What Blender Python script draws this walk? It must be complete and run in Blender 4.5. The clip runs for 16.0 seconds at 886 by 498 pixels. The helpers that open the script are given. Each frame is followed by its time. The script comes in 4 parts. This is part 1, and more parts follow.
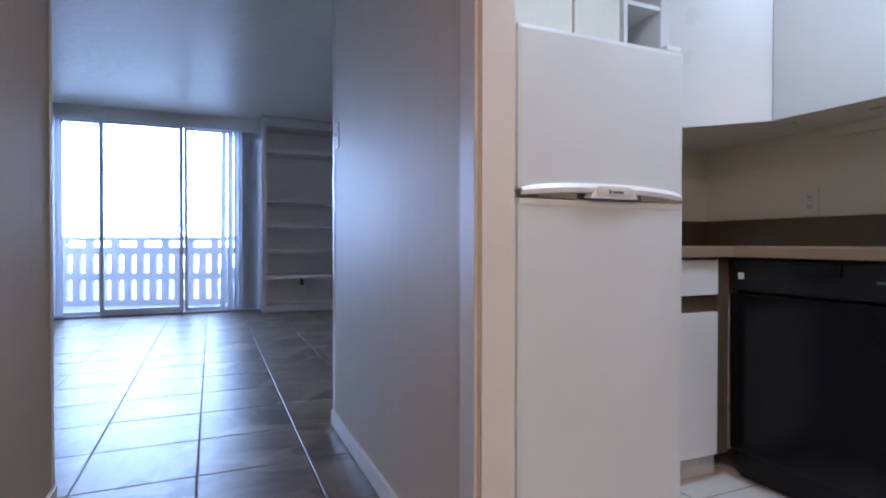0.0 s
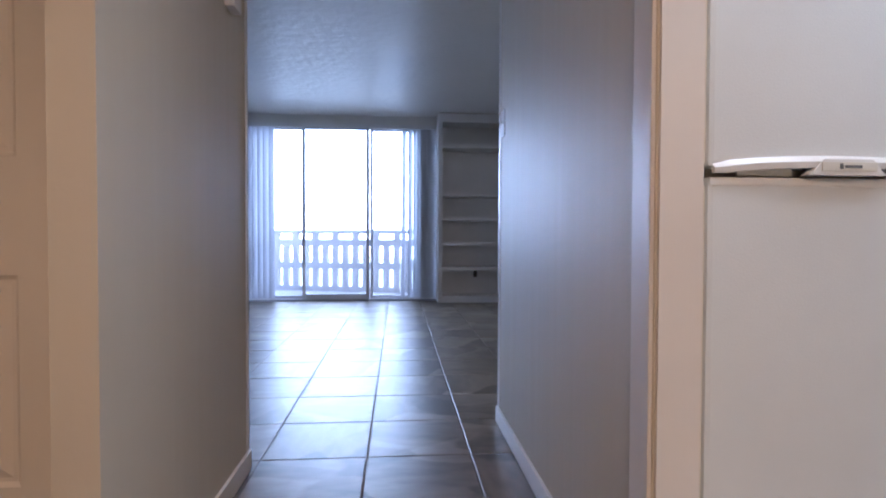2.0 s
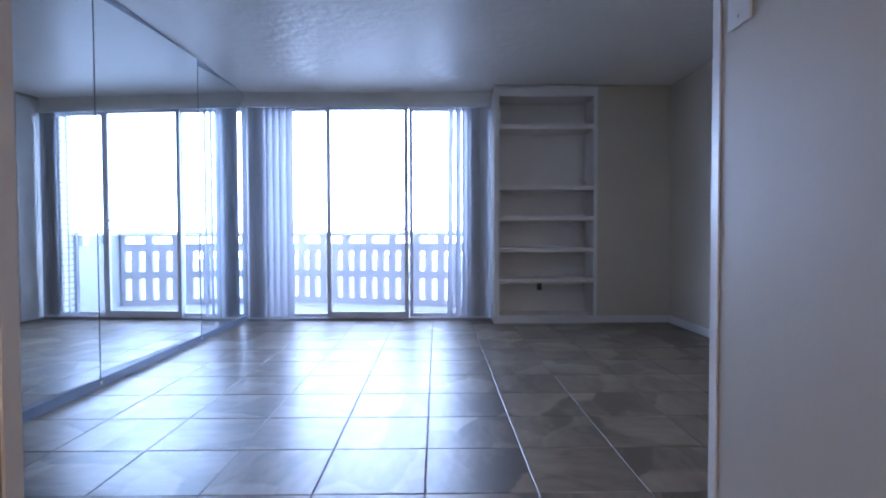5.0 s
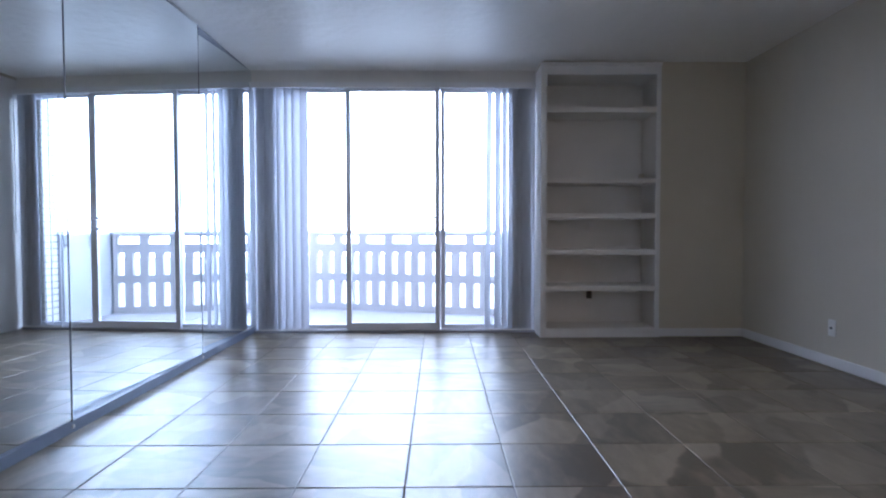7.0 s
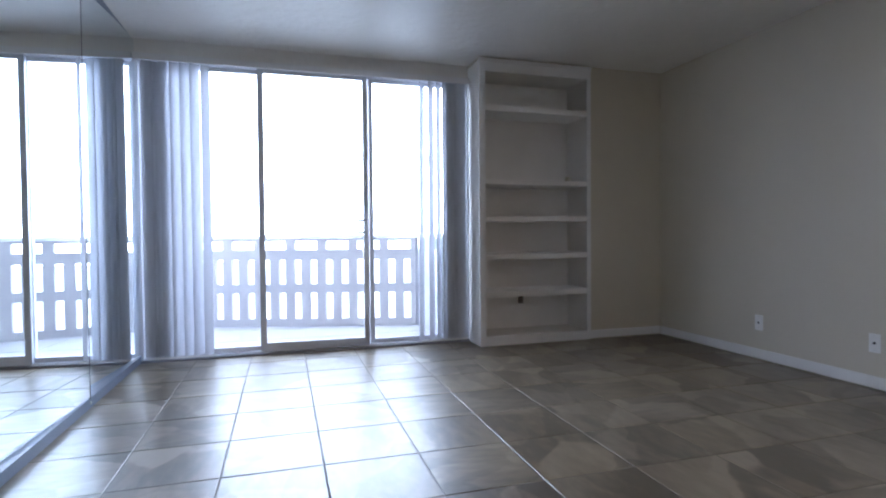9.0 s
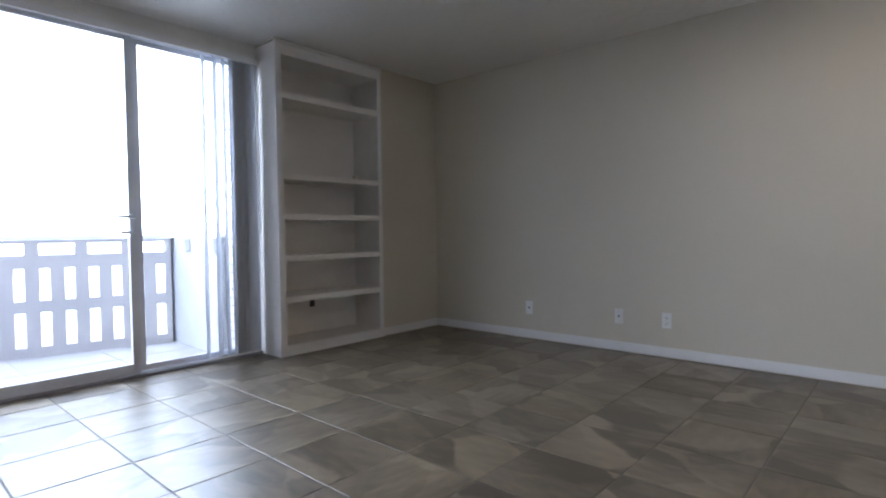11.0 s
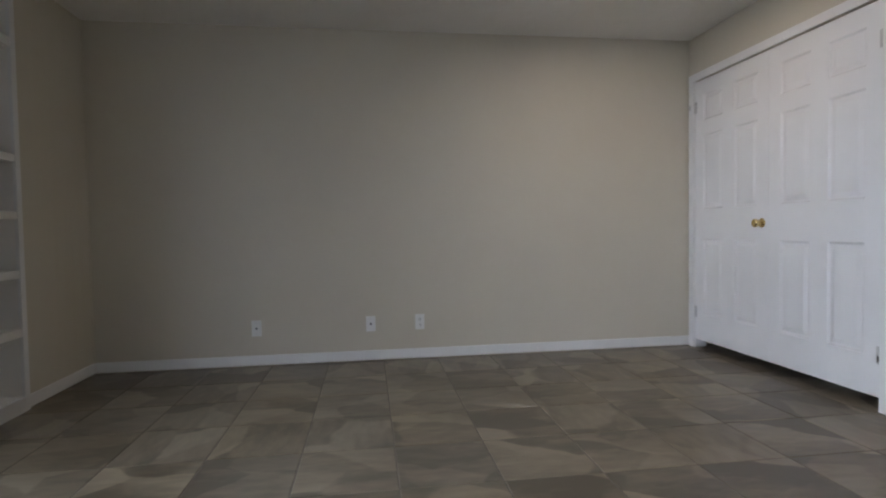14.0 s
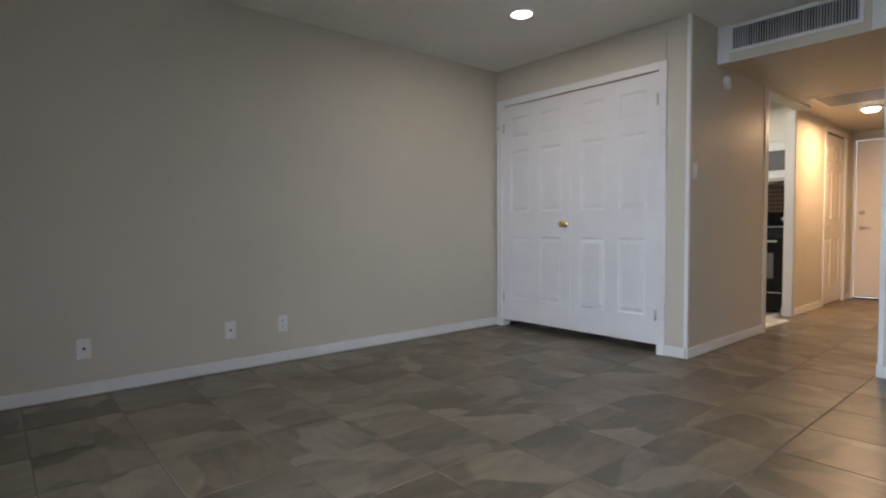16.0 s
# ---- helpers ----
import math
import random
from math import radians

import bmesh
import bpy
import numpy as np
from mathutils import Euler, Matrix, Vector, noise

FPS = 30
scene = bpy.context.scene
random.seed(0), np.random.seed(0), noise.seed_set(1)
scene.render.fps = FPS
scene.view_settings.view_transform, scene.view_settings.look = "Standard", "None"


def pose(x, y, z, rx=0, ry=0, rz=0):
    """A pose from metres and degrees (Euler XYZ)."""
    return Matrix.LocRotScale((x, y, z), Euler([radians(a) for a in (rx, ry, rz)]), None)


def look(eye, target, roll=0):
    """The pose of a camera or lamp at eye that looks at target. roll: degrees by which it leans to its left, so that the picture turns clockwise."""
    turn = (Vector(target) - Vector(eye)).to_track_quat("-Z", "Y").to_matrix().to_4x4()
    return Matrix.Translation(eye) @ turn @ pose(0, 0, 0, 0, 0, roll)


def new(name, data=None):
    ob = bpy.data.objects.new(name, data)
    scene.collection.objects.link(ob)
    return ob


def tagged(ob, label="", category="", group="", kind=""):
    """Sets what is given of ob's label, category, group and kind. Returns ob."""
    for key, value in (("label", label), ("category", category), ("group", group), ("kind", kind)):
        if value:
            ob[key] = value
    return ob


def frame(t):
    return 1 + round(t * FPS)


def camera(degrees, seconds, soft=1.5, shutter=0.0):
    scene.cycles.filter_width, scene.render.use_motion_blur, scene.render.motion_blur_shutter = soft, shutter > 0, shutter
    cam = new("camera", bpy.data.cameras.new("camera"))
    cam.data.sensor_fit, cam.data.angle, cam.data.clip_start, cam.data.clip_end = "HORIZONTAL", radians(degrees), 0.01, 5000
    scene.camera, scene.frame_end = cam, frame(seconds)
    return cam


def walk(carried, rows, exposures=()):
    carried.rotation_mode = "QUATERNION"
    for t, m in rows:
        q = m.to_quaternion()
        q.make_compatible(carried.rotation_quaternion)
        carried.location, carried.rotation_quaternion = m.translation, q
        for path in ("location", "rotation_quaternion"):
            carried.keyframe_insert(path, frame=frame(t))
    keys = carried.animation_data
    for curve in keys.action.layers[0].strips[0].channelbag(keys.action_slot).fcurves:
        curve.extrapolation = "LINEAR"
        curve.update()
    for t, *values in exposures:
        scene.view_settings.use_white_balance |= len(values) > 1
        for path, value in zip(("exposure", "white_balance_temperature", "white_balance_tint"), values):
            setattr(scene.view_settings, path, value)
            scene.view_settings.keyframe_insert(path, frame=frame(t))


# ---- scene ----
cam = camera(79.1, 16.0, soft=2.1)
PATH = [
    (0, (0.565, 0.203, 0.868), (1.359, 2.038, 0.848), 0.07),
    (0.5, (0.604, 0.212, 0.858), (1.175, 2.128, 0.828), 0.23),
    (1, (0.627, 0.214, 0.856), (1.011, 2.177, 0.822), 0.25),
    (1.5, (0.650, 0.224, 0.851), (0.900, 2.208, 0.814), 0.23),
    (2, (0.636, 0.307, 0.860), (0.803, 2.300, 0.814), 0.19),
    (2.5, (0.648, 0.502, 0.908), (0.756, 2.498, 0.852), 0.21),
    (3, (0.655, 0.749, 0.935), (0.733, 2.746, 0.875), 0.16),
    (3.5, (0.652, 1.005, 0.941), (0.710, 3.003, 0.878), 0.08),
    (4, (0.616, 1.264, 0.929), (0.658, 3.263, 0.872), -0.12),
    (6.5, (0.379, 2.264, 0.949), (0.391, 4.263, 0.889), -0.03),
    (7, (0.236, 2.455, 0.947), (0.255, 4.454, 0.885), -0.09),
    (7.5, (0.090, 2.626, 0.942), (0.118, 4.625, 0.884), -0.23),
    (8, (-0.071, 2.753, 0.944), (0.005, 4.750, 0.888), -0.40),
    (8.5, (-0.236, 2.863, 0.948), (0.064, 4.840, 0.896), -0.45),
    (11, (-1.093, 3.557, 0.965), (0.402, 4.884, 0.899), -0.72),
    (11.5, (-1.094, 3.816, 0.960), (0.562, 4.936, 0.891), -0.66),
    (12, (-1.087, 4.097, 0.956), (0.693, 5.008, 0.890), -0.58),
    (12.5, (-1.087, 4.399, 0.952), (0.811, 5.025, 0.894), -0.57),
    (13, (-1.115, 4.712, 0.947), (0.860, 5.023, 0.889), -0.89),
    (13.5, (-1.116, 5.021, 0.950), (0.882, 5.065, 0.893), -1.00),
    (14, (-1.069, 5.326, 0.972), (0.911, 5.053, 0.902), -0.95),
    (14.5, (-0.986, 5.635, 0.990), (0.936, 5.087, 0.912), -0.73),
    (15, (-0.914, 5.962, 0.972), (0.892, 5.104, 0.896), -0.52),
    (15.5, (-0.813, 6.272, 0.963), (0.858, 5.175, 0.885), -0.38),
    (16, (-0.687, 6.558, 0.965), (0.836, 5.264, 0.883), -0.31),
]
EXPOSURES = [(0, 1.55, 4620, 21), (2, 1.62, 4850, 23), (4, 1.72, 4700, 25), (7, 1.80, 5250, 21), (11, 1.86, 5750, 18), (13, 1.85, 6080, 17), (16, 1.73, 6060, 16)]
walk(cam, [(t, look(eye, target, roll)) for t, eye, target, roll in PATH], EXPOSURES)

# ---- world, sun and lamps ----
world = bpy.data.worlds.new("sky")
scene.world = world
world.use_nodes = True
wn = world.node_tree.nodes
sky = wn.new("ShaderNodeTexSky")
sky.sky_type, sky.sun_disc = "NISHITA", False
sky.sun_elevation, sky.sun_rotation = radians(48), radians(160)
sky.dust_density, sky.air_density = 1.5, 1.0
world.node_tree.links.new(sky.outputs[0], wn["Background"].inputs[0])
wn["Background"].inputs[1].default_value = 0.15

sun = new("sun", bpy.data.lights.new("sun", "SUN"))
sun.data.energy, sun.data.angle, sun.data.color = 1.2, radians(12), (1.0, 0.95, 0.88)
sun.matrix_world = look((0, 0, 0), (-0.3, 0.75, -0.9))


def lamp(name, x, y, z, size, watts, colour):
    """A round ceiling lamp that shines downward."""
    ob = new(name, bpy.data.lights.new(name, "AREA"))
    ob.data.shape, ob.data.size, ob.data.energy, ob.data.color = "DISK", size, watts, colour
    ob.matrix_world = pose(x, y, z)
    return ob


lamp("recessed_lamp", 1.87, 3.65, 2.435, 0.11, 1.6, (1.0, 0.82, 0.62))
lamp("hall_lamp", 0.70, -0.40, 2.105, 0.22, 11.0, (1.0, 0.61, 0.30))
lamp("kitchen_lamp", 1.95, 0.86, 2.36, 0.60, 3.8, (0.94, 1.0, 0.87))


# ---- materials ----
def material(name, colour, rough=0.5, metal=0.0, other=None, scale=6.0, amount=0.5, bump=0.0, bump_scale=60.0, coat=0.0, spec=0.5, per_object=False, detail=4.0, coords="Object", depth=0.004):
    """A node material: two mixed tones by a broad noise, a fine noise for grain, and bump."""
    m = bpy.data.materials.new(name)
    m.use_nodes = True
    nt = m.node_tree
    nodes, link = nt.nodes, nt.links.new
    b = nodes["Principled BSDF"]
    b.inputs["Roughness"].default_value, b.inputs["Metallic"].default_value = rough, metal
    b.inputs["Coat Weight"].default_value = coat
    b.inputs["Specular IOR Level"].default_value = spec
    tc = nodes.new("ShaderNodeTexCoord")
    vec = tc.outputs[coords]
    if per_object:
        info, mul, add = nodes.new("ShaderNodeObjectInfo"), nodes.new("ShaderNodeVectorMath"), nodes.new("ShaderNodeVectorMath")
        mul.operation = "MULTIPLY"
        mul.inputs[1].default_value = (37.0, 53.0, 71.0)
        link(info.outputs["Random"], mul.inputs[0])
        link(vec, add.inputs[0])
        link(mul.outputs[0], add.inputs[1])
        vec = add.outputs[0]
    if other is None:
        other = tuple(c * 0.93 for c in colour)
    big, fine = nodes.new("ShaderNodeTexNoise"), nodes.new("ShaderNodeTexNoise")
    big.inputs["Scale"].default_value, big.inputs["Detail"].default_value = scale, detail
    fine.inputs["Scale"].default_value, fine.inputs["Detail"].default_value = bump_scale, 6.0
    link(vec, big.inputs["Vector"])
    link(vec, fine.inputs["Vector"])
    ramp = nodes.new("ShaderNodeValToRGB")
    ramp.color_ramp.elements[0].position, ramp.color_ramp.elements[1].position = 0.5 - 0.5 * amount, 0.5 + 0.5 * amount
    ramp.color_ramp.elements[0].color, ramp.color_ramp.elements[1].color = (*other, 1), (*colour, 1)
    link(big.outputs["Fac"], ramp.inputs["Fac"])
    link(ramp.outputs["Color"], b.inputs["Base Color"])
    ra = nodes.new("ShaderNodeMapRange")
    ra.inputs["To Min"].default_value, ra.inputs["To Max"].default_value = max(0.02, rough - 0.07), min(1.0, rough + 0.07)
    link(big.outputs["Fac"], ra.inputs["Value"])
    link(ra.outputs["Result"], b.inputs["Roughness"])
    if bump:
        bp = nodes.new("ShaderNodeBump")
        bp.inputs["Strength"].default_value, bp.inputs["Distance"].default_value = bump, depth
        link(fine.outputs["Fac"], bp.inputs["Height"])
        link(bp.outputs["Normal"], b.inputs["Normal"])
    return m


WALL = material("greige_wall_paint", (0.605, 0.555, 0.448), 0.40, other=(0.575, 0.525, 0.424), scale=1.6, bump=0.12, bump_scale=90)


def roller_streaks(m):
    """Upright roller streaks that vary the sheen of a painted wall."""
    nodes, link = m.node_tree.nodes, m.node_tree.links.new
    b = nodes["Principled BSDF"]
    tc, mp, ns, ra = nodes.new("ShaderNodeTexCoord"), nodes.new("ShaderNodeMapping"), nodes.new("ShaderNodeTexNoise"), nodes.new("ShaderNodeMapRange")
    mp.inputs["Scale"].default_value = (17.0, 17.0, 0.55)
    ns.inputs["Scale"].default_value, ns.inputs["Detail"].default_value = 1.6, 5.0
    ra.inputs["From Min"].default_value, ra.inputs["From Max"].default_value = 0.3, 0.7
    ra.inputs["To Min"].default_value, ra.inputs["To Max"].default_value = 0.43, 0.62
    link(tc.outputs["Object"], mp.inputs["Vector"])
    link(mp.outputs["Vector"], ns.inputs["Vector"])
    link(ns.outputs["Fac"], ra.inputs["Value"])
    link(ra.outputs["Result"], b.inputs["Roughness"])


roller_streaks(WALL)
CEIL = material("ceiling_paint", (0.80, 0.77, 0.71), 0.33, scale=1.2, bump=0.7, bump_scale=11, depth=0.012)
TRIM = material("white_trim_paint", (0.80, 0.79, 0.77), 0.34, scale=5, bump=0.04, bump_scale=40)
DOORW = material("white_door_paint", (0.80, 0.79, 0.78), 0.36, scale=3, bump=0.08, bump_scale=120)
SHELFW = material("bookcase_paint", (0.82, 0.79, 0.74), 0.42, scale=3, bump=0.06, bump_scale=60)
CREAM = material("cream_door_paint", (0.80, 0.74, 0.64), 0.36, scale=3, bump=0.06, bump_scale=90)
GROUT = material("grout", (0.17, 0.152, 0.132), 0.85, scale=9, bump=0.3, bump_scale=220)
ALU = material("aluminium", (0.72, 0.73, 0.77), 0.40, 0.0, scale=8, bump=0.03, bump_scale=150)
ALUD = material("dark_aluminium", (0.30, 0.31, 0.34), 0.42, 0.7, scale=8)
VINYL = material("blind_vinyl", (0.66, 0.68, 0.72), 0.5, scale=2, bump=0.05, bump_scale=80)
JAMB = material("off_white_jamb_paint", (0.76, 0.72, 0.66), 0.4, scale=5, bump=0.05, bump_scale=50)
DARKP = material("dark_brown_plastic", (0.075, 0.062, 0.055), 0.4, scale=8)
BASEM = material("grey_base_paint", (0.16, 0.19, 0.25), 0.45, scale=6)
PLASTIC = material("white_plastic", (0.80, 0.79, 0.76), 0.35, scale=8)
ALMOND = material("almond_plastic", (0.66, 0.61, 0.50), 0.4, scale=8)
SLOT = material("dark_slot", (0.03, 0.03, 0.03), 0.6)
BRASS = material("polished_brass", (0.64, 0.48, 0.22), 0.2, 1.0, scale=20)
STEEL = material("satin_steel", (0.60, 0.59, 0.57), 0.3, 1.0, scale=20)
CONC = material("painted_concrete", (0.38, 0.38, 0.39), 0.75, other=(0.31, 0.31, 0.32), scale=4, bump=0.4, bump_scale=50)
RAILC = material("grey_painted_concrete", (0.46, 0.435, 0.43), 0.75, other=(0.39, 0.37, 0.37), scale=4, bump=0.4, bump_scale=50)
DECK = material("balcony_deck", (0.46, 0.44, 0.43), 0.6, other=(0.38, 0.36, 0.35), scale=3, bump=0.3, bump_scale=60)
BRICKM = material("white_brick", (0.62, 0.60, 0.58), 0.8, other=(0.48, 0.46, 0.44), scale=9, bump=0.5, bump_scale=60, per_object=True)
FRIDGE = material("fridge_enamel", (0.72, 0.73, 0.71), 0.32, scale=4, bump=0.16, bump_scale=260)
FRIDGES = material("fridge_side_enamel", (0.72, 0.69, 0.60), 0.4, scale=4, bump=0.15, bump_scale=260)
LAMINW = material("white_laminate", (0.78, 0.77, 0.75), 0.3, scale=4)
LAMINB = material("brown_laminate", (0.30, 0.22, 0.13), 0.45, other=(0.24, 0.17, 0.10), scale=14, bump=0.1, bump_scale=200)
SPLASH = material("dark_brown_laminate", (0.10, 0.072, 0.045), 0.45, other=(0.08, 0.055, 0.035), scale=14)
KWALL = material("kitchen_wall_paint", (0.80, 0.76, 0.66), 0.5, scale=2, bump=0.15, bump_scale=70)
BLACK = material("black_appliance", (0.007, 0.007, 0.008), 0.18, scale=6, bump=0.03, bump_scale=200, spec=0.25)
BLACKM = material("black_plastic", (0.010, 0.010, 0.011), 0.45, scale=6, spec=0.3)
KTILE = material("white_floor_tile", (0.74, 0.72, 0.68), 0.25, other=(0.66, 0.64, 0.60), scale=5, per_object=True)
GREYW = material("grey_glass", (0.16, 0.16, 0.16), 0.1)
GRILLE = material("vent_metal", (0.60, 0.60, 0.61), 0.4, 0.3, scale=10)
LAND = material("hazy_land", (0.34, 0.35, 0.34), 0.9, other=(0.26, 0.28, 0.27), scale=0.02)
MOSAIC = material("brown_mosaic", (0.20, 0.12, 0.08), 0.25, other=(0.05, 0.035, 0.025), scale=40, amount=0.2)


def tile_material():
    """Brown-grey stone-look porcelain: broad facets with sharp borders, fine clouding and a satin glaze."""
    m = bpy.data.materials.new("stone_look_tile")
    m.use_nodes = True
    nodes, link = m.node_tree.nodes, m.node_tree.links.new
    b = nodes["Principled BSDF"]
    tc, info = nodes.new("ShaderNodeTexCoord"), nodes.new("ShaderNodeObjectInfo")
    mul, add = nodes.new("ShaderNodeVectorMath"), nodes.new("ShaderNodeVectorMath")
    mul.operation = "MULTIPLY"
    mul.inputs[1].default_value = (31.0, 57.0, 83.0)
    link(info.outputs["Random"], mul.inputs[0])
    link(tc.outputs["Object"], add.inputs[0])
    link(mul.outputs[0], add.inputs[1])
    warp = nodes.new("ShaderNodeTexNoise")
    warp.inputs["Scale"].default_value, warp.inputs["Detail"].default_value = 4.0, 4.0
    link(add.outputs[0], warp.inputs["Vector"])
    mixv = nodes.new("ShaderNodeVectorMath")
    mixv.operation = "MULTIPLY_ADD"
    mixv.inputs[1].default_value = (0.16, 0.14, 0.0)
    link(warp.outputs["Color"], mixv.inputs[0])
    link(add.outputs[0], mixv.inputs[2])

    def facets(scale, turn, stretch, way):
        """Angular cells, each shaded from one side to the other, so that borders are crisp on one side and soft on the other."""
        shear, vor = nodes.new("ShaderNodeMapping"), nodes.new("ShaderNodeTexVoronoi")
        shear.inputs["Rotation"].default_value, shear.inputs["Scale"].default_value = (0, 0, turn), (*stretch, 1.0)
        vor.feature = "SMOOTH_F1"
        vor.inputs["Scale"].default_value, vor.inputs["Smoothness"].default_value = scale, 0.10
        link(mixv.outputs[0], shear.inputs["Vector"])
        link(shear.outputs["Vector"], vor.inputs["Vector"])
        off, dot = nodes.new("ShaderNodeVectorMath"), nodes.new("ShaderNodeVectorMath")
        off.operation, dot.operation = "SUBTRACT", "DOT_PRODUCT"
        dot.inputs[1].default_value = way
        link(shear.outputs["Vector"], off.inputs[0])
        link(vor.outputs["Position"], off.inputs[1])
        link(off.outputs[0], dot.inputs[0])
        sep, total = nodes.new("ShaderNodeSeparateColor"), nodes.new("ShaderNodeMath")
        link(vor.outputs["Color"], sep.inputs[0])
        total.operation = "MULTIPLY_ADD"
        total.inputs[1].default_value = 0.48
        link(sep.outputs[0], total.inputs[0])
        link(dot.outputs["Value"], total.inputs[2])
        return total.outputs[0]

    grad = nodes.new("ShaderNodeMix")
    grad.data_type = "FLOAT"
    grad.inputs["Factor"].default_value = 0.34
    link(facets(2.1, 0.5, (0.85, 1.5), (0.9, 1.35, 0)), grad.inputs["A"])
    link(facets(3.1, -0.9, (0.75, 1.5), (-1.2, 1.3, 0)), grad.inputs["B"])
    cloud = nodes.new("ShaderNodeTexNoise")
    cloud.inputs["Scale"].default_value, cloud.inputs["Detail"].default_value = 11.0, 8.0
    slant = nodes.new("ShaderNodeMapping")
    slant.inputs["Rotation"].default_value, slant.inputs["Scale"].default_value = (0, 0, 0.6), (0.7, 1.8, 1.0)
    link(add.outputs[0], slant.inputs["Vector"])
    link(slant.outputs["Vector"], cloud.inputs["Vector"])
    mix2 = nodes.new("ShaderNodeMix")
    mix2.data_type = "FLOAT"
    mix2.inputs["Factor"].default_value = 0.45
    link(grad.outputs["Result"], mix2.inputs["A"])
    link(cloud.outputs["Fac"], mix2.inputs["B"])
    ramp = nodes.new("ShaderNodeValToRGB")
    ramp.color_ramp.elements[0].position, ramp.color_ramp.elements[1].position = 0.20, 0.59
    ramp.color_ramp.elements[0].color, ramp.color_ramp.elements[1].color = (0.092, 0.074, 0.051, 1), (0.262, 0.218, 0.154, 1)
    link(mix2.outputs["Result"], ramp.inputs["Fac"])
    tint, hue = nodes.new("ShaderNodeMapRange"), nodes.new("ShaderNodeHueSaturation")
    tint.inputs["To Min"].default_value, tint.inputs["To Max"].default_value = 0.95, 1.05
    link(info.outputs["Random"], tint.inputs["Value"])
    link(tint.outputs["Result"], hue.inputs["Value"])
    tone, sat = nodes.new("ShaderNodeTexWhiteNoise"), nodes.new("ShaderNodeMapRange")
    tone.noise_dimensions = "1D"
    link(info.outputs["Random"], tone.inputs["W"])
    sat.inputs["To Min"].default_value, sat.inputs["To Max"].default_value = 0.92, 1.10
    link(tone.outputs["Value"], sat.inputs["Value"])
    link(sat.outputs["Result"], hue.inputs["Saturation"])
    link(ramp.outputs["Color"], hue.inputs["Color"])
    link(hue.outputs["Color"], b.inputs["Base Color"])
    ra = nodes.new("ShaderNodeMapRange")
    ra.inputs["To Min"].default_value, ra.inputs["To Max"].default_value = 0.31, 0.40
    link(cloud.outputs["Fac"], ra.inputs["Value"])
    link(ra.outputs["Result"], b.inputs["Roughness"])
    bp = nodes.new("ShaderNodeBump")
    bp.inputs["Strength"].default_value, bp.inputs["Distance"].default_value = 0.035, 0.003
    link(cloud.outputs["Fac"], bp.inputs["Height"])
    link(bp.outputs["Normal"], b.inputs["Normal"])
    return m


TILE = tile_material()


def glass_material():
    m = bpy.data.materials.new("clear_glass")
    m.use_nodes = True
    nodes, link = m.node_tree.nodes, m.node_tree.links.new
    tr, gl, fr, mx = nodes.new("ShaderNodeBsdfTransparent"), nodes.new("ShaderNodeBsdfGlossy"), nodes.new("ShaderNodeFresnel"), nodes.new("ShaderNodeMixShader")
    tr.inputs["Color"].default_value = (0.96, 0.98, 0.98, 1)
    gl.inputs["Roughness"].default_value = 0.01
    fr.inputs["IOR"].default_value = 1.3
    link(fr.outputs[0], mx.inputs[0])
    link(tr.outputs[0], mx.inputs[1])
    link(gl.outputs[0], mx.inputs[2])
    link(mx.outputs[0], nodes["Material Output"].inputs["Surface"])
    return m


GLASS = glass_material()


def translucent(m, share):
    """Lets part of the light through a thin sheet."""
    nodes, link = m.node_tree.nodes, m.node_tree.links.new
    t, mx = nodes.new("ShaderNodeBsdfTranslucent"), nodes.new("ShaderNodeMixShader")
    t.inputs["Color"].default_value = (0.72, 0.73, 0.76, 1)
    mx.inputs[0].default_value = share
    link(nodes["Principled BSDF"].outputs[0], mx.inputs[1])
    link(t.outputs[0], mx.inputs[2])
    link(mx.outputs[0], nodes["Material Output"].inputs["Surface"])


translucent(VINYL, 0.40)
MIRROR = material("silvered_mirror", (0.84, 0.88, 0.90), 0.03, 1.0, other=(0.83, 0.875, 0.895), scale=2)
for link_ in list(MIRROR.node_tree.links):
    if link_.to_socket.name == "Roughness":
        MIRROR.node_tree.links.remove(link_)
MIRROR.node_tree.nodes["Principled BSDF"].inputs["Roughness"].default_value = 0.012


def glow_material(name, colour, strength):
    m = bpy.data.materials.new(name)
    m.use_nodes = True
    b = m.node_tree.nodes["Principled BSDF"]
    b.inputs["Base Color"].default_value = (0.8, 0.8, 0.8, 1)
    b.inputs["Emission Color"].default_value = (*colour, 1)
    b.inputs["Emission Strength"].default_value = strength
    return m


HAZE = glow_material("bright_overcast_haze", (0.82, 0.91, 1.0), 3.1)
GLOW = glow_material("lit_diffuser", (1.0, 0.88, 0.70), 6.0)


# ---- building helpers ----
def box(bm, x0, x1, y0, y1, z0, z1, bevel=0.0):
    """Adds a box to bm, its edges rounded by bevel."""
    made = bmesh.ops.create_cube(bm, size=1.0, matrix=Matrix.Translation(((x0 + x1) / 2, (y0 + y1) / 2, (z0 + z1) / 2)) @ Matrix.Diagonal((abs(x1 - x0), abs(y1 - y0), abs(z1 - z0), 1)))
    if bevel:
        edges = {e for v in made["verts"] for e in v.link_edges}
        bmesh.ops.bevel(bm, geom=list(edges), offset=bevel, segments=2, affect="EDGES", profile=0.7)
    return bm


def boxes(*rows, bevel=0.0):
    bm = bmesh.new()
    for r in rows:
        box(bm, *r, bevel=bevel)
    return bm


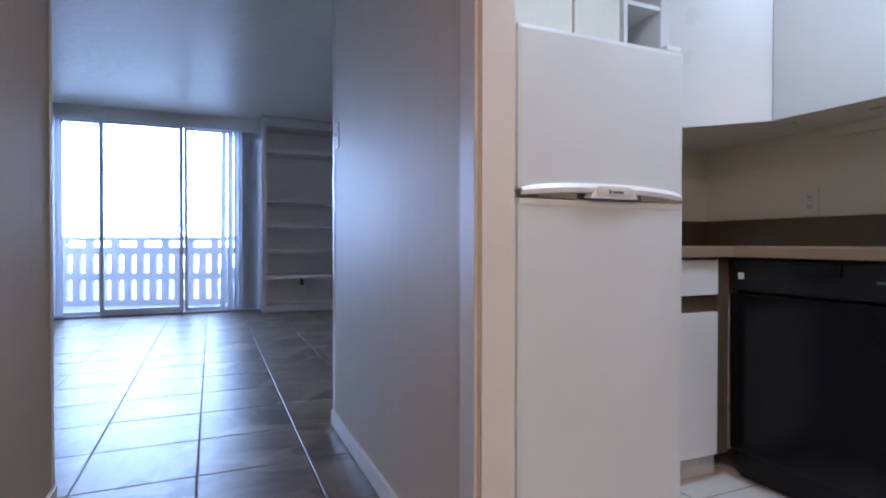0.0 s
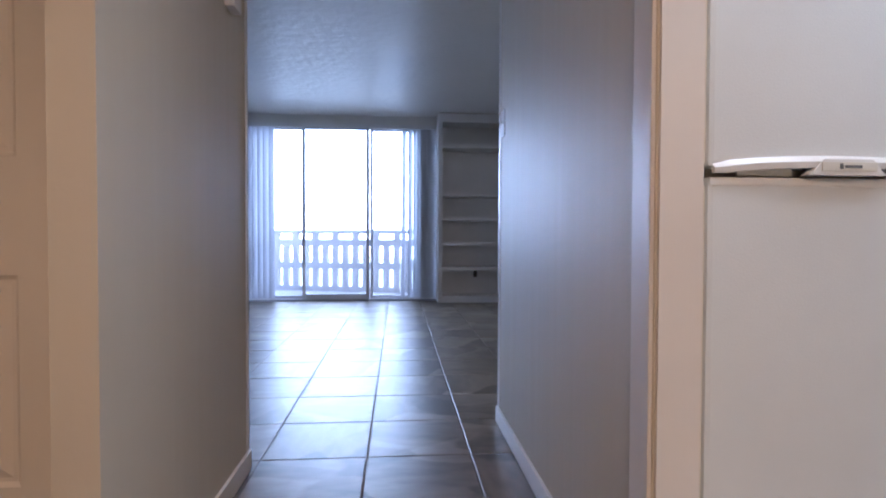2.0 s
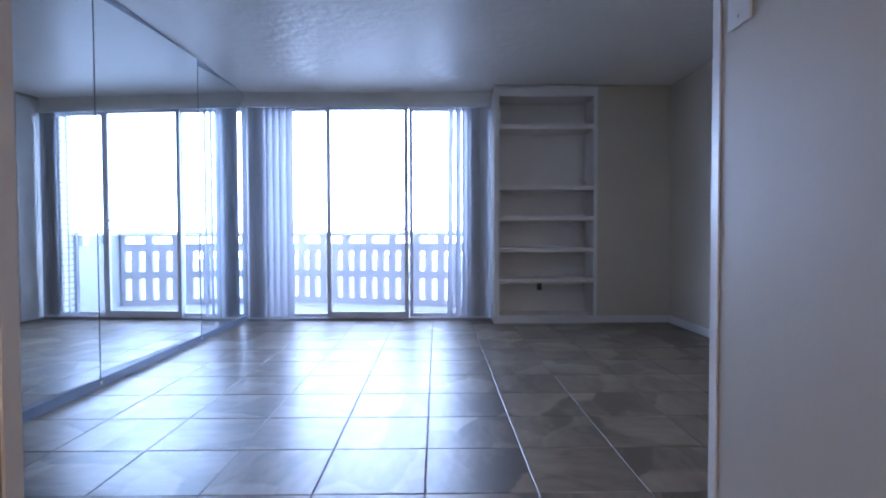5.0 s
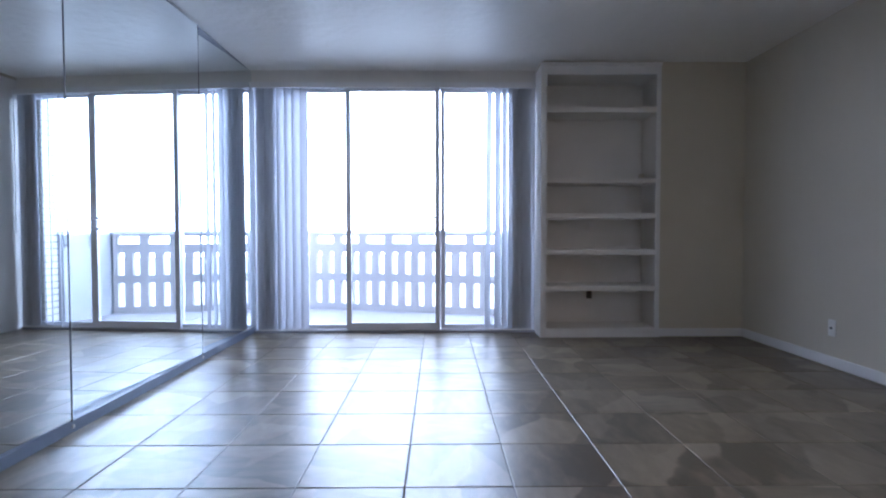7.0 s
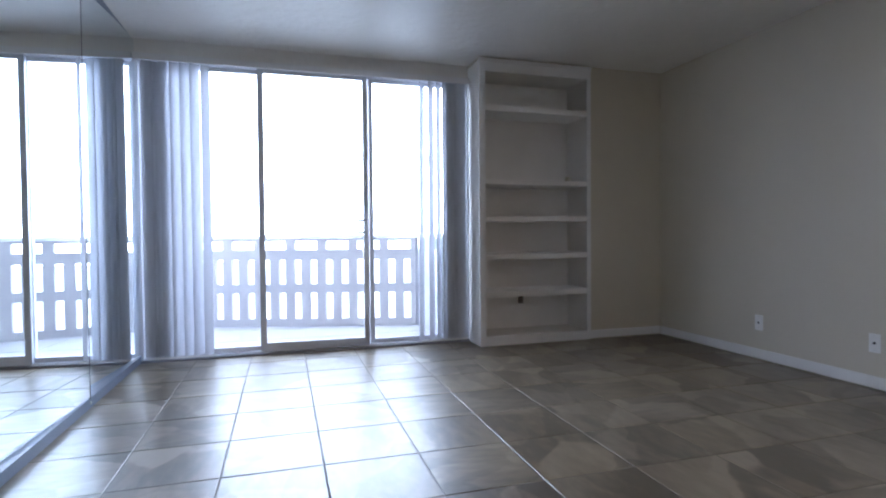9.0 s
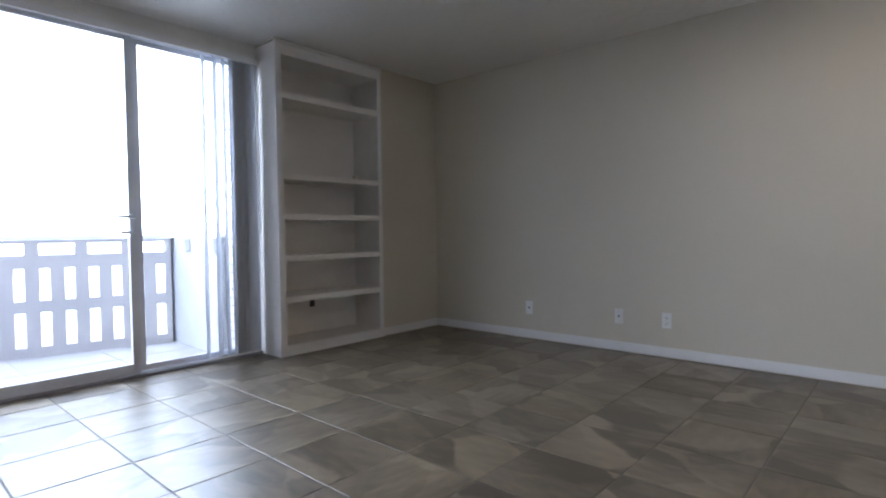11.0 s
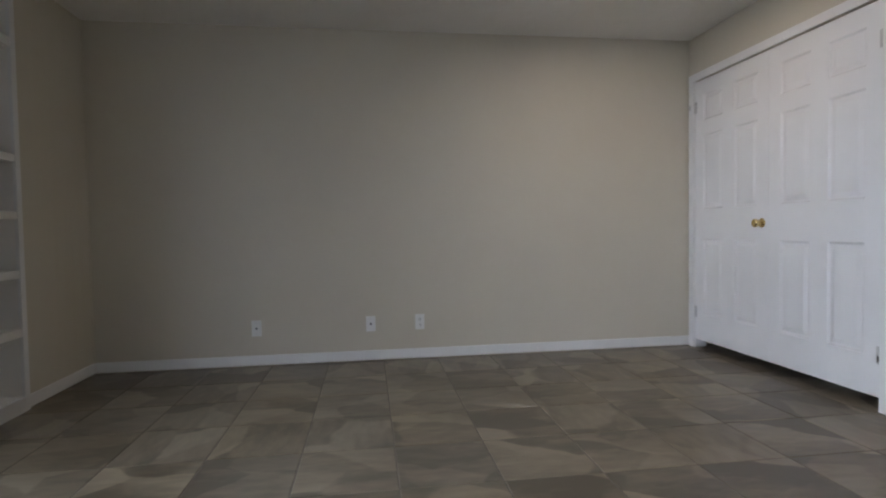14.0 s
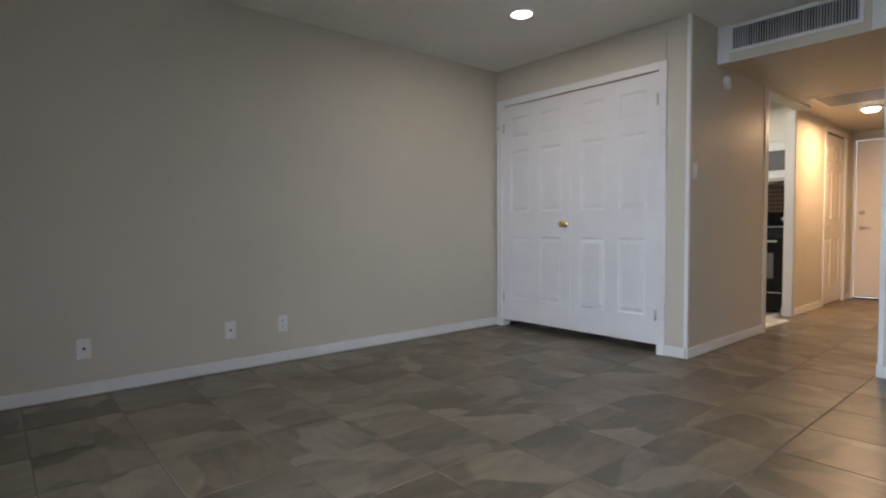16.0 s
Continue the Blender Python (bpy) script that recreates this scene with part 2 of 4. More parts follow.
def rod(bm, a, b, r, r2=None, n=16):
    """Adds a round rod from a to b."""
    a, b = Vector(a), Vector(b)
    d = b - a
    m = Matrix.Translation((a + b) / 2) @ d.to_track_quat("Z", "Y").to_matrix().to_4x4()
    bmesh.ops.create_cone(bm, cap_ends=True, segments=n, radius1=r, radius2=r if r2 is None else r2, depth=d.length, matrix=m)
    return bm


def lathe(bm, profile, m, n=24):
    """Turns a profile of (radius, height) about z and lays it by m."""
    rings = []
    for r, h in profile:
        rings.append([bm.verts.new(m @ Vector((r * math.cos(2 * math.pi * i / n), r * math.sin(2 * math.pi * i / n), h))) for i in range(n)])
    for p, q in zip(rings, rings[1:]):
        for i in range(n):
            bm.faces.new((p[i], p[(i + 1) % n], q[(i + 1) % n], q[i]))
    bm.faces.new(rings[-1])
    bm.faces.new(list(reversed(rings[0])))
    return bm


def mesh_of(name, bm, mat, smooth=False):
    bmesh.ops.recalc_face_normals(bm, faces=bm.faces)
    me = bpy.data.meshes.new(name)
    bm.to_mesh(me)
    bm.free()
    me.materials.append(mat)
    if smooth:
        for p in me.polygons:
            p.use_smooth = True
        me.set_sharp_from_angle(angle=radians(35))
    return me


def part(name, bm, mat, parent=None, label="", smooth=False):
    ob = new(name, mesh_of(name, bm, mat, smooth))
    ob.parent = parent
    return tagged(ob, label) if label else ob


def thing(name, label, category, m=None, group="", kind=""):
    ob = new(name)
    ob.empty_display_size = 0.1
    ob.matrix_world = m or Matrix()
    return tagged(ob, label, category, group, kind)


def structure(name, bm, mat, label, category, smooth=False):
    return tagged(part(name, bm, mat, None, "", smooth), label, category, kind="structure")


# ---- the large structure ----
CZ = 2.46    # ceiling of the living room and kitchen
HZ = 2.178    # dropped ceiling of the hall
TOP = 2.60
EAST, WEST = 2.987, -1.59
structure("wall_east", boxes((EAST, EAST + 0.12, -0.8, 7.78, 0, TOP)), WALL, "long greige painted wall with satin sheen", "wall")
structure("wall_west", boxes((WEST - 0.12, WEST, 2.19, 7.75, 0, TOP)), WALL, "greige painted wall behind the mirrors", "wall")
structure("wall_north", boxes((2.223, EAST, 7.26, 7.78, 0, TOP)), WALL, "greige painted wall beside the bookcase", "wall")
structure("wall_north_recess", boxes((1.155, 2.223, 7.62, 7.78, 0, TOP), (1.155, 2.223, 7.25, 7.62, 2.445, TOP)), WALL, "wall behind the built-in bookcase", "wall")
structure("wall_north_header", boxes((WEST, 1.155, 7.525, 7.66, 2.335, TOP)), CEIL, "painted header over the patio window", "wall")
structure("wall_south", boxes((WEST - 0.12, 0.088, 2.19, 2.305, 0, TOP)), WALL, "greige painted return wall beside the hall", "wall")
structure("wall_hall_west", boxes((0.004, 0.09, 1.335, 2.19, 0, TOP)), WALL, "greige hall wall with a satin sheen", "wall")
structure("wall_hall_east", boxes((1.100, 1.190, 1.245, 2.74, 0, TOP)), WALL, "greige hall wall with soft streaks of sheen", "wall")
structure("wall_hall_header", boxes((1.100, 1.215, 0.11, 1.245, 2.15, TOP)), WALL, "drywall header over the kitchen opening", "wall")
structure("wall_hall_south_east", boxes((1.215, 1.315, -0.93, 0.11, 0, TOP), (1.215, 1.315, -2.1, -1.74, 0, TOP), (1.215, 1.315, -1.74, -0.93, 2.06, TOP)), WALL, "greige entry hall wall with a closet doorway", "wall")
structure("wall_entry", boxes((-1.2, 0.29, -2.22, -2.1, 0, TOP), (1.19, 1.315, -2.22, -2.1, 0, TOP), (0.29, 1.19, -2.22, -2.1, 2.06, TOP)), WALL, "greige wall round the entry door", "wall")
structure("wall_recess_west", boxes((-1.2, -1.1, -2.1, 1.82, 0, TOP)), WALL, "greige wall of the side recess", "wall")
structure("wall_recess_north", boxes((-0.208, 0.004, 1.72, 1.82, 0, TOP), (-1.1, -0.988, 1.72, 1.82, 0, TOP), (-0.988, -0.208, 1.72, 1.82, 2.05, TOP)), WALL, "greige wall round the side door", "wall")
structure("wall_kitchen_south", boxes((1.315, EAST, -0.74, -0.62, 0, TOP)), KWALL, "cream kitchen end wall", "wall")
structure("wall_kitchen_north", boxes((1.190, EAST, 2.26, 2.35, 0, TOP)), KWALL, "cream kitchen wall behind the counter", "wall")
structure("wall_kitchen_east", boxes((EAST - 0.012, EAST, -0.62, 2.26, 0, TOP)), KWALL, "cream kitchen wall above the counter", "wall")
CLOSET_LABEL = "greige wall beside and above the closet doors"
structure("wall_closet_west", boxes((1.190, 1.322, 2.63, 2.74, 0, TOP)), WALL, CLOSET_LABEL, "wall")
structure("wall_closet_east", boxes((2.916, EAST, 2.63, 2.74, 0, TOP)), WALL, CLOSET_LABEL, "wall")
structure("wall_closet_header", boxes((1.322, 2.916, 2.63, 2.74, 2.112, TOP)), WALL, CLOSET_LABEL, "wall")
structure("ceiling", boxes((-1.64, 3.1, -2.22, 7.78, CZ, TOP)), CEIL, "textured painted ceiling with a slight sheen", "ceiling")
structure("ceiling_hall", boxes((-1.2, 1.100, -2.1, 2.302, HZ, CZ - 0.004), (1.100, 1.213, -2.1, 0.105, HZ, CZ - 0.004)), WALL, "dropped greige hall ceiling with a soffit face", "ceiling")


def baseboard(name, rows):
    """A white baseboard with a rounded top along each (x0, x1, y0, y1)."""
    bm = bmesh.new()
    for x0, x1, y0, y1 in rows:
        box(bm, x0, x1, y0, y1, 0.006, 0.078, bevel=0.004)
    structure(name, bm, TRIM, "white painted wooden baseboard", "baseboard")


baseboard("baseboard_east", [(EAST - 0.012, EAST - 0.0005, 2.75, 7.248)])
baseboard("baseboard_north", [(2.226, EAST - 0.013, 7.247, 7.2595)])
baseboard("baseboard_closet", [(1.113, 1.265, 2.7405, 2.753)])
baseboard("baseboard_hall_east", [(1.0875, 1.0995, 1.324, 2.752)])
baseboard("baseboard_hall_west", [(0.0905, 0.1025, 1.337, 2.304)])
baseboard("baseboard_south", [(WEST + 0.03, 0.10, 2.3055, 2.3175)])
baseboard("baseboard_entry", [(1.2025, 1.2145, -0.86, 0.106), (1.2025, 1.2145, -2.098, -1.81)])
baseboard("baseboard_recess", [(-0.149, 0.003, 1.7075, 1.7195)])
baseboard("baseboard_kitchen", [(1.3155, 1.327, -0.61, 0.10)])


def corner_guard(name, x, y, sx, sy, z0=0.08, z1=CZ):
    """A white angle that covers an outer wall corner; sx, sy point into the wall."""
    bm = bmesh.new()
    box(bm, x - sx * 0.004, x + sx * 0.022, y - sy * 0.004, y - sy * 0.0005, z0, z1)
    box(bm, x - sx * 0.004, x - sx * 0.0005, y - sy * 0.0005, y + sy * 0.022, z0, z1)
    structure(name, bm, TRIM, "narrow white corner guard on a wall corner", "trim")


corner_guard("trim_corner_1", 1.100, 2.74, 1, -1)
corner_guard("trim_corner_2", 0.09, 2.305, -1, -1)

# opening jambs of the kitchen doorway
structure("trim_kitchen_jamb", boxes((1.104, 1.186, 1.236, 1.2445, 0, 2.15), (1.222, 1.308, 0.1105, 0.119, 0, 2.15)), JAMB, "cream painted jamb of the kitchen opening", "trim")
structure("trim_kitchen_casing", boxes((1.091, 1.0995, 1.246, 1.322, 0, 2.19), (1.091, 1.0995, 0.11, 1.246, 2.152, 2.19), bevel=0.003), JAMB, "flat painted casing beside the kitchen opening", "trim")

structure("trim_seam", boxes((1.274, 1.277, 2.7405, 2.7415, 2.172, 2.37)), ALUD, "hairline seam in the drywall above the closet", "trim")

# ---- casing and closet doors ----


def casing(name, x0, x1, y, z1, w=0.058, d=0.014, s=1):
    """A door casing on the wall plane y round an opening x0 to x1; s says which way it stands proud."""
    bm = bmesh.new()
    box(bm, x0 - w, x0, y, y + s * d, 0.0, z1 + w, bevel=0.004)
    box(bm, x1, x1 + w, y, y + s * d, 0.0, z1 + w, bevel=0.004)
    box(bm, x0, x1, y, y + s * d, z1, z1 + w, bevel=0.004)
    # inner stop
    box(bm, x0 - 0.012, x0 + 0.006, y - s * 0.10, y - s * 0.001, 0.0, z1)
    box(bm, x1 - 0.006, x1 + 0.012, y - s * 0.10, y - s * 0.001, 0.0, z1)
    structure(name, bm, TRIM, "white painted door casing", "trim")


casing("trim_closet", 1.324, 2.914, 2.741, 2.112)


def panel_ring(bm, x0, x1, z0, z1):
    """A moulded raised panel: a groove and a raised field, seen from -y."""
    loops = []
    for inset, y in ((0.0, 0.0), (0.012, 0.009), (0.022, 0.009), (0.046, 0.002)):
        loops.append([bm.verts.new((a, y, b)) for a, b in ((x0 + inset, z0 + inset), (x1 - inset, z0 + inset), (x1 - inset, z1 - inset), (x0 + inset, z1 - inset))])
    for p, q in zip(loops, loops[1:]):
        for i in range(4):
            bm.faces.new((p[i], p[(i + 1) % 4], q[(i + 1) % 4], q[i]))
    bm.faces.new(loops[-1])


def door_leaf(name, width, height, m, mat, parent=None, knob_x=None, knob_mat=BRASS, lever=False, hinges=None, label="", deadbolt=False, plain=False, kind="structure", rail=(0.80, 1.03)):
    """A moulded six-panel door leaf in its own frame: x along its width, z up, its face towards -y."""
    root = thing(name, label, "door", m, kind=kind)
    xs = [(0.10 * width / 0.795, 0.335 * width / 0.795), (0.46 * width / 0.795, 0.695 * width / 0.795)]
    zs = [(0.21, rail[0]), (rail[1], 1.61), (1.72, height - 0.11)]
    bm = bmesh.new()
    if plain:
        box(bm, 0, width, 0, 0.04, 0, height, bevel=0.003)
    else:
        gx = [0, xs[0][0], xs[0][1], xs[1][0], xs[1][1], width]
        gz = [0, zs[0][0], zs[0][1], zs[1][0], zs[1][1], zs[2][0], zs[2][1], height]
        vs = {(i, k): bm.verts.new((x, 0, z)) for i, x in enumerate(gx) for k, z in enumerate(gz)}
        for i in range(5):
            for k in range(7):
                if not (i in (1, 3) and k in (1, 3, 5)):
                    bm.faces.new((vs[i, k], vs[i + 1, k], vs[i + 1, k + 1], vs[i, k + 1]))
        box(bm, 0, width, 0.012, 0.035, 0, height)
        for a, b, c, d in ((0, 0.0, 0, height), (width, width, 0, height)):
            q = [bm.verts.new(v) for v in ((a, 0, c), (a, 0.012, c), (a, 0.012, d), (a, 0, d))]
            bm.faces.new(q)
        for z in (0, height):
            q = [bm.verts.new(v) for v in ((0, 0, z), (width, 0, z), (width, 0.012, z), (0, 0.012, z))]
            bm.faces.new(q)
    part("leaf", bm, mat, root)
    if not plain:
        for x0, x1 in xs:
            for z0, z1 in zs:
                pb = bmesh.new()
                panel_ring(pb, x0, x1, z0, z1)
                part("panel", pb, mat, root)
    if knob_x is not None:
        kz = 0.915
        kb = bmesh.new()
        turn = Matrix.Translation((knob_x, 0, kz)) @ Matrix.Rotation(radians(90), 4, "X")
        if lever:
            lathe(kb, [(0.030, 0.0), (0.030, 0.006), (0.012, 0.010), (0.010, 0.045)], turn)
            rod(kb, (knob_x, -0.042, kz), (knob_x + lever * 0.10, -0.042, kz), 0.009, 0.006)
            part("lever_handle", kb, knob_mat, root, "satin metal lever handle", True)
        else:
            lathe(kb, [(0.031, 0.0), (0.031, 0.004), (0.022, 0.010), (0.012, 0.014), (0.011, 0.030), (0.024, 0.036), (0.029, 0.046), (0.028, 0.056), (0.020, 0.063)], turn)
            part("knob", kb, knob_mat, root, "polished brass knob", True)
        if deadbolt:
            db = bmesh.new()
            lathe(db, [(0.030, 0.0), (0.030, 0.010), (0.024, 0.016), (0.012, 0.018)], Matrix.Translation((knob_x, 0, 1.10)) @ Matrix.Rotation(radians(90), 4, "X"))
            part("deadbolt", db, knob_mat, root, "round metal deadbolt", True)
    if hinges is not None:
        for z in (0.22, height - 0.20):
            hb = bmesh.new()
            rod(hb, (hinges, -0.007, z - 0.045), (hinges, -0.007, z + 0.045), 0.006)
            box(hb, hinges - 0.016, hinges + 0.016, -0.004, -0.001, z - 0.044, z + 0.044)
            part("hinge", hb, STEEL, root, "steel butt hinge", True)
    return root


# pair of closet leaves, faces towards +y: x runs from east to west
FLIP = pose(0, 0, 0, 0, 0, 180)
door_leaf("door_1", 0.789, 2.034, pose(2.910, 2.735, 0.07) @ FLIP, DOORW, knob_x=0.733, hinges=0.008, label="white six-panel closet door with a brass knob, closed")
door_leaf("door_2", 0.789, 2.034, pose(2.119, 2.735, 0.07) @ FLIP, DOORW, knob_x=None, hinges=0.781, label="white six-panel closet door leaf, closed")
hk = thing("door_latch", "small steel latch hook on the closet casing", "latch", pose(2.952, 2.7555, 1.915))
part("plate", boxes((-0.012, 0.012, 0, 0.003, -0.02, 0.02), bevel=0.001), STEEL, hk)
hb = bmesh.new()
rod(hb, (0, 0.003, 0), (0, 0.022, 0.002), 0.004, n=10)
rod(hb, (0.004, 0.020, 0.002), (-0.045, 0.020, -0.004), 0.0035, n=10)
part("hook", hb, STEEL, hk, "bent steel hook", True)
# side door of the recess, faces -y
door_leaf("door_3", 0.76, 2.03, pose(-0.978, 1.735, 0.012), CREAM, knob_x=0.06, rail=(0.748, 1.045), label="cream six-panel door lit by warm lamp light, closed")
casing("trim_recess_door", -0.988, -0.208, 1.7195, 2.05, s=-1)
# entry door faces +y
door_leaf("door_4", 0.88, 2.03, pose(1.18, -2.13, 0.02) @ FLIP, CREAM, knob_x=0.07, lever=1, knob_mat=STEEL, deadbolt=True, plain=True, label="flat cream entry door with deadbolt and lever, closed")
structure("trim_entry_door", boxes((1.182, 1.2, -2.1, -2.085, 0, 2.07), (0.28, 0.298, -2.1, -2.085, 0, 2.07), (0.298, 1.182, -2.1, -2.085, 2.052, 2.07), bevel=0.003), TRIM, "white metal frame of the entry door", "trim")
structure("trim_entry_threshold", boxes((0.30, 1.18, -2.13, -2.08, 0, 0.016), bevel=0.003), SLOT, "dark threshold under the entry door", "trim")
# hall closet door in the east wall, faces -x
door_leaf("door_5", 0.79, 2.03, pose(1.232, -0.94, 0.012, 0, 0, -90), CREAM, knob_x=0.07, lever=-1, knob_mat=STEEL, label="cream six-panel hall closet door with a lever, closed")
structure("trim_hall_closet", boxes((1.203, 1.2145, -0.93, -0.872, 0, 2.11), (1.203, 1.2145, -1.80, -1.742, 0, 2.11), (1.203, 1.2145, -1.742, -0.93, 2.055, 2.11), bevel=0.003), TRIM, "white painted casing of the hall closet door", "trim")

# wall behind the closet leaves and hall closet, dark inside
structure("wall_hall_closet_back", boxes((1.32, 1.40, -2.1, -0.81, 0, TOP)), WALL, "plain wall inside the hall closet", "wall")
structure("wall_recess_back", boxes((-1.1, 0.0, 1.98, 2.05, 0, TOP)), WALL, "plain wall behind the side door", "wall")

# ---- patio window ----
WY = 7.57
win = thing("window_1", "aluminium patio window with a glazed swing door in the middle", "window", kind="structure")


def frame_rect(x0, x1, z0, z1, w, y0, y1, wb=None, wt=None):
    """A rectangular frame of bars; w wide at the sides, wb at the bottom, wt at the top."""
    wb, wt = wb or w, wt or w
    return boxes((x0, x0 + w, y0, y1, z0, z1), (x1 - w, x1, y0, y1, z0, z1), (x0 + w, x1 - w, y0, y1, z0, z0 + wb), (x0 + w, x1 - w, y0, y1, z1 - wt, z1), bevel=0.003)


part("window_frame", boxes((-1.515, -1.480, WY - 0.04, WY + 0.06, 0.004, 2.333), (1.138, 1.150, WY - 0.04, WY + 0.06, 0.004, 2.333), (-1.480, 1.138, WY - 0.04, WY + 0.06, 0.004, 0.026), (-1.480, 1.138, WY - 0.04, WY + 0.06, 2.298, 2.333), bevel=0.003), ALU, win)
part("fixed_sash", frame_rect(-1.478, -0.602, 0.03, 2.296, 0.032, WY - 0.005, WY + 0.03, 0.036, 0.03), ALU, win)
part("fixed_sash", boxes((0.263, 0.303, WY - 0.005, WY + 0.03, 0.03, 2.296), (1.120, 1.136, WY - 0.005, WY + 0.03, 0.03, 2.296), (0.303, 1.120, WY - 0.005, WY + 0.03, 0.03, 0.066), (0.303, 1.120, WY - 0.005, WY + 0.03, 2.266, 2.296), bevel=0.003), ALU, win)
leaf = part("patio_door_leaf", frame_rect(-0.630, 0.256, 0.018, 2.300, 0.046, WY - 0.038, WY - 0.008, 0.072, 0.030), ALU, win, "aluminium glazed swing door, closed")
for x0, x1, y in ((-1.447, -0.634, WY + 0.012), (0.303, 1.120, WY + 0.012), (-0.585, 0.211, WY - 0.024)):
    pane = part("pane", boxes((x0 - 0.004, x1 + 0.004, y, y + 0.005, 0.06, 2.275)), GLASS, win, "clear window glass")
    pane.visible_shadow = False
hb = bmesh.new()
box(hb, 0.213, 0.247, WY - 0.044, WY - 0.037, 0.955, 1.115, bevel=0.003)
rod(hb, (0.230, WY - 0.044, 1.085), (0.230, WY - 0.085, 1.085), 0.011)
rod(hb, (0.230, WY - 0.083, 1.085), (0.115, WY - 0.083, 1.092), 0.012, 0.009)
rod(hb, (0.230, WY - 0.044, 0.985), (0.230, WY - 0.072, 0.985), 0.012)
rod(hb, (0.230, WY - 0.068, 0.985), (0.145, WY - 0.068, 0.985), 0.012, 0.009)
part("door_handle", hb, ALU, leaf, "metal lever handle with a thumb lock", True)
structure("trim_threshold", boxes((-1.515, 1.15, WY - 0.075, WY - 0.042, 0.0, 0.020), bevel=0.004), ALUD, "dark aluminium threshold of the patio window", "trim")
structure("trim_sill", boxes((-1.515, 1.15, WY + 0.062, 7.72, -0.03, 0.006)), CONC, "concrete sill outside the patio window", "trim")

# ---- floors ----
PITCH, GAP = 0.4053, 0.0045
GX, GY = 0.517, 4.826
floor = structure("floor", boxes((-1.64, 3.1, 2.3, 7.62, -0.10, -0.002), (-1.2, 1.15, -2.22, 2.3, -0.10, -0.002), (1.15, 3.1, 2.06, 2.3, -0.10, -0.002), (1.15, 1.42, -2.22, -0.66, -0.10, -0.002)), GROUT, "floor of large brown-grey stone-look tiles with narrow grout", "floor")
floor_k = structure("floor_kitchen", boxes((1.15, 3.1, -0.66, 2.06, -0.10, -0.002)), GROUT, "kitchen floor of square white tiles", "floor")

# ---- mirror wall ----
mir = thing("wall_mirror", "frameless floor-to-ceiling mirror panels on the wall", "mirror")
for y0, y1 in ((2.60, 3.572), (3.572, 4.982), (4.982, 6.392), (6.392, 7.545)):
    h = (y1 - y0) / 2 - 0.0015
    panel = part("mirror_panel", boxes((-0.006, 0.0, -h, h, 0.062, CZ - 0.014), bevel=0.0012), MIRROR, mir, "silvered mirror glass")
    panel.matrix_basis = pose(-1.530, (y0 + y1) / 2, 0, 0, 0, -2.9)   # the panels sit a little out of line with the wall
part("base_channel", boxes((-1.589, -1.497, 2.60, 7.53, 0.0, 0.056), bevel=0.003), BASEM, mir, "blue-grey metal base channel")
part("top_channel", boxes((-1.589, -1.515, 2.60, 7.52, CZ - 0.008, CZ - 0.002), bevel=0.001), ALUD, mir, "thin dark top channel")
for y, w in ((3.572, 0.004), (4.982, 0.005), (6.392, 0.003)):
    part("joint_strip", boxes((-1.570, -1.4935, y - w, y + w, 0.057, CZ - 0.011)), SLOT, mir, "dark joint between mirror panels")
for y in (4.99, 6.4):
    cb = bmesh.new()
    lathe(cb, [(0.010, 0), (0.010, 0.004), (0.006, 0.006)], Matrix.Translation((-1.4968, y, 0.030)) @ Matrix.Rotation(radians(90), 4, "Y"), 12)
    part("screw", cb, STEEL, mir, "small round screw head", True)

# ---- vertical blinds ----
bl = thing("vertical_blinds", "grey-white vertical blinds drawn open to both sides", "blinds")
part("headrail", boxes((-1.50, 1.145, 7.462, 7.502, 2.292, 2.330), (-1.50, 1.145, 7.456, 7.462, 2.284, 2.333), bevel=0.002), TRIM, bl, "white metal headrail")


def slat_mesh():
    """One curved vinyl slat hanging from z = 2.285 to 0.04."""
    bm = bmesh.new()
    n, w, bow = 8, 0.089, 0.007
    cols = []
    for i in range(n + 1):
        u = i / n * 2 - 1
        x, y = u * w / 2, bow * (1 - u * u)
        cols.append([bm.verts.new((x, y + o, z)) for o in (0.0, 0.0012) for z in (0.04, 2.285)])
    for a, b in zip(cols, cols[1:]):
        bm.faces.new((a[0], b[0], b[1], a[1]))
        bm.faces.new((a[3], b[3], b[2], a[2]))
        bm.faces.new((a[0], a[2], b[2], b[0]))
        bm.faces.new((a[1], b[1], b[3], a[3]))
    for c in (cols[0], cols[-1]):
        bm.faces.new((c[0], c[1], c[3], c[2]))
    return mesh_of("slat", bm, VINYL, True)


slat = slat_mesh()
SLATS = [(-1.405, 5, 0), (-1.345, 8, 0.008), (-1.392, 4, 0.016), (-1.325, 7, 0.020), (-1.285, 9, 0), (-1.215, 30, 0), (-1.150, 40, 0), (-1.080, 43, 0), (-1.005, 46, 0),
         (0.732, 46, 0), (0.800, 44, 0), (0.865, 45, 0), (0.925, 40, 0), (0.975, 7, 0), (1.030, 5, 0.006), (0.985, 5, 0.014), (1.055, 7, 0.016), (1.005, 4, 0.026), (1.075, 9, 0.004)]
for x, turn, back in SLATS:
    o = new("slat", slat)
    o.parent = bl
    lean = 0.8 if x == 0.732 else random.uniform(-0.12, 0.12)   # one slat hangs askew
    o.matrix_basis = pose(x + 2.28 * math.sin(radians(lean)) * -1, 7.478 + back, 0, 0, lean, turn + random.uniform(-3, 3))
for x0, x1 in ((-1.44, -0.96), (0.70, 1.11)):
    part("bead_chain", boxes((x0, x1, 7.476, 7.481, 0.026, 0.040)), PLASTIC, bl, "white bead chain linking the slats")
wand = bmesh.new()
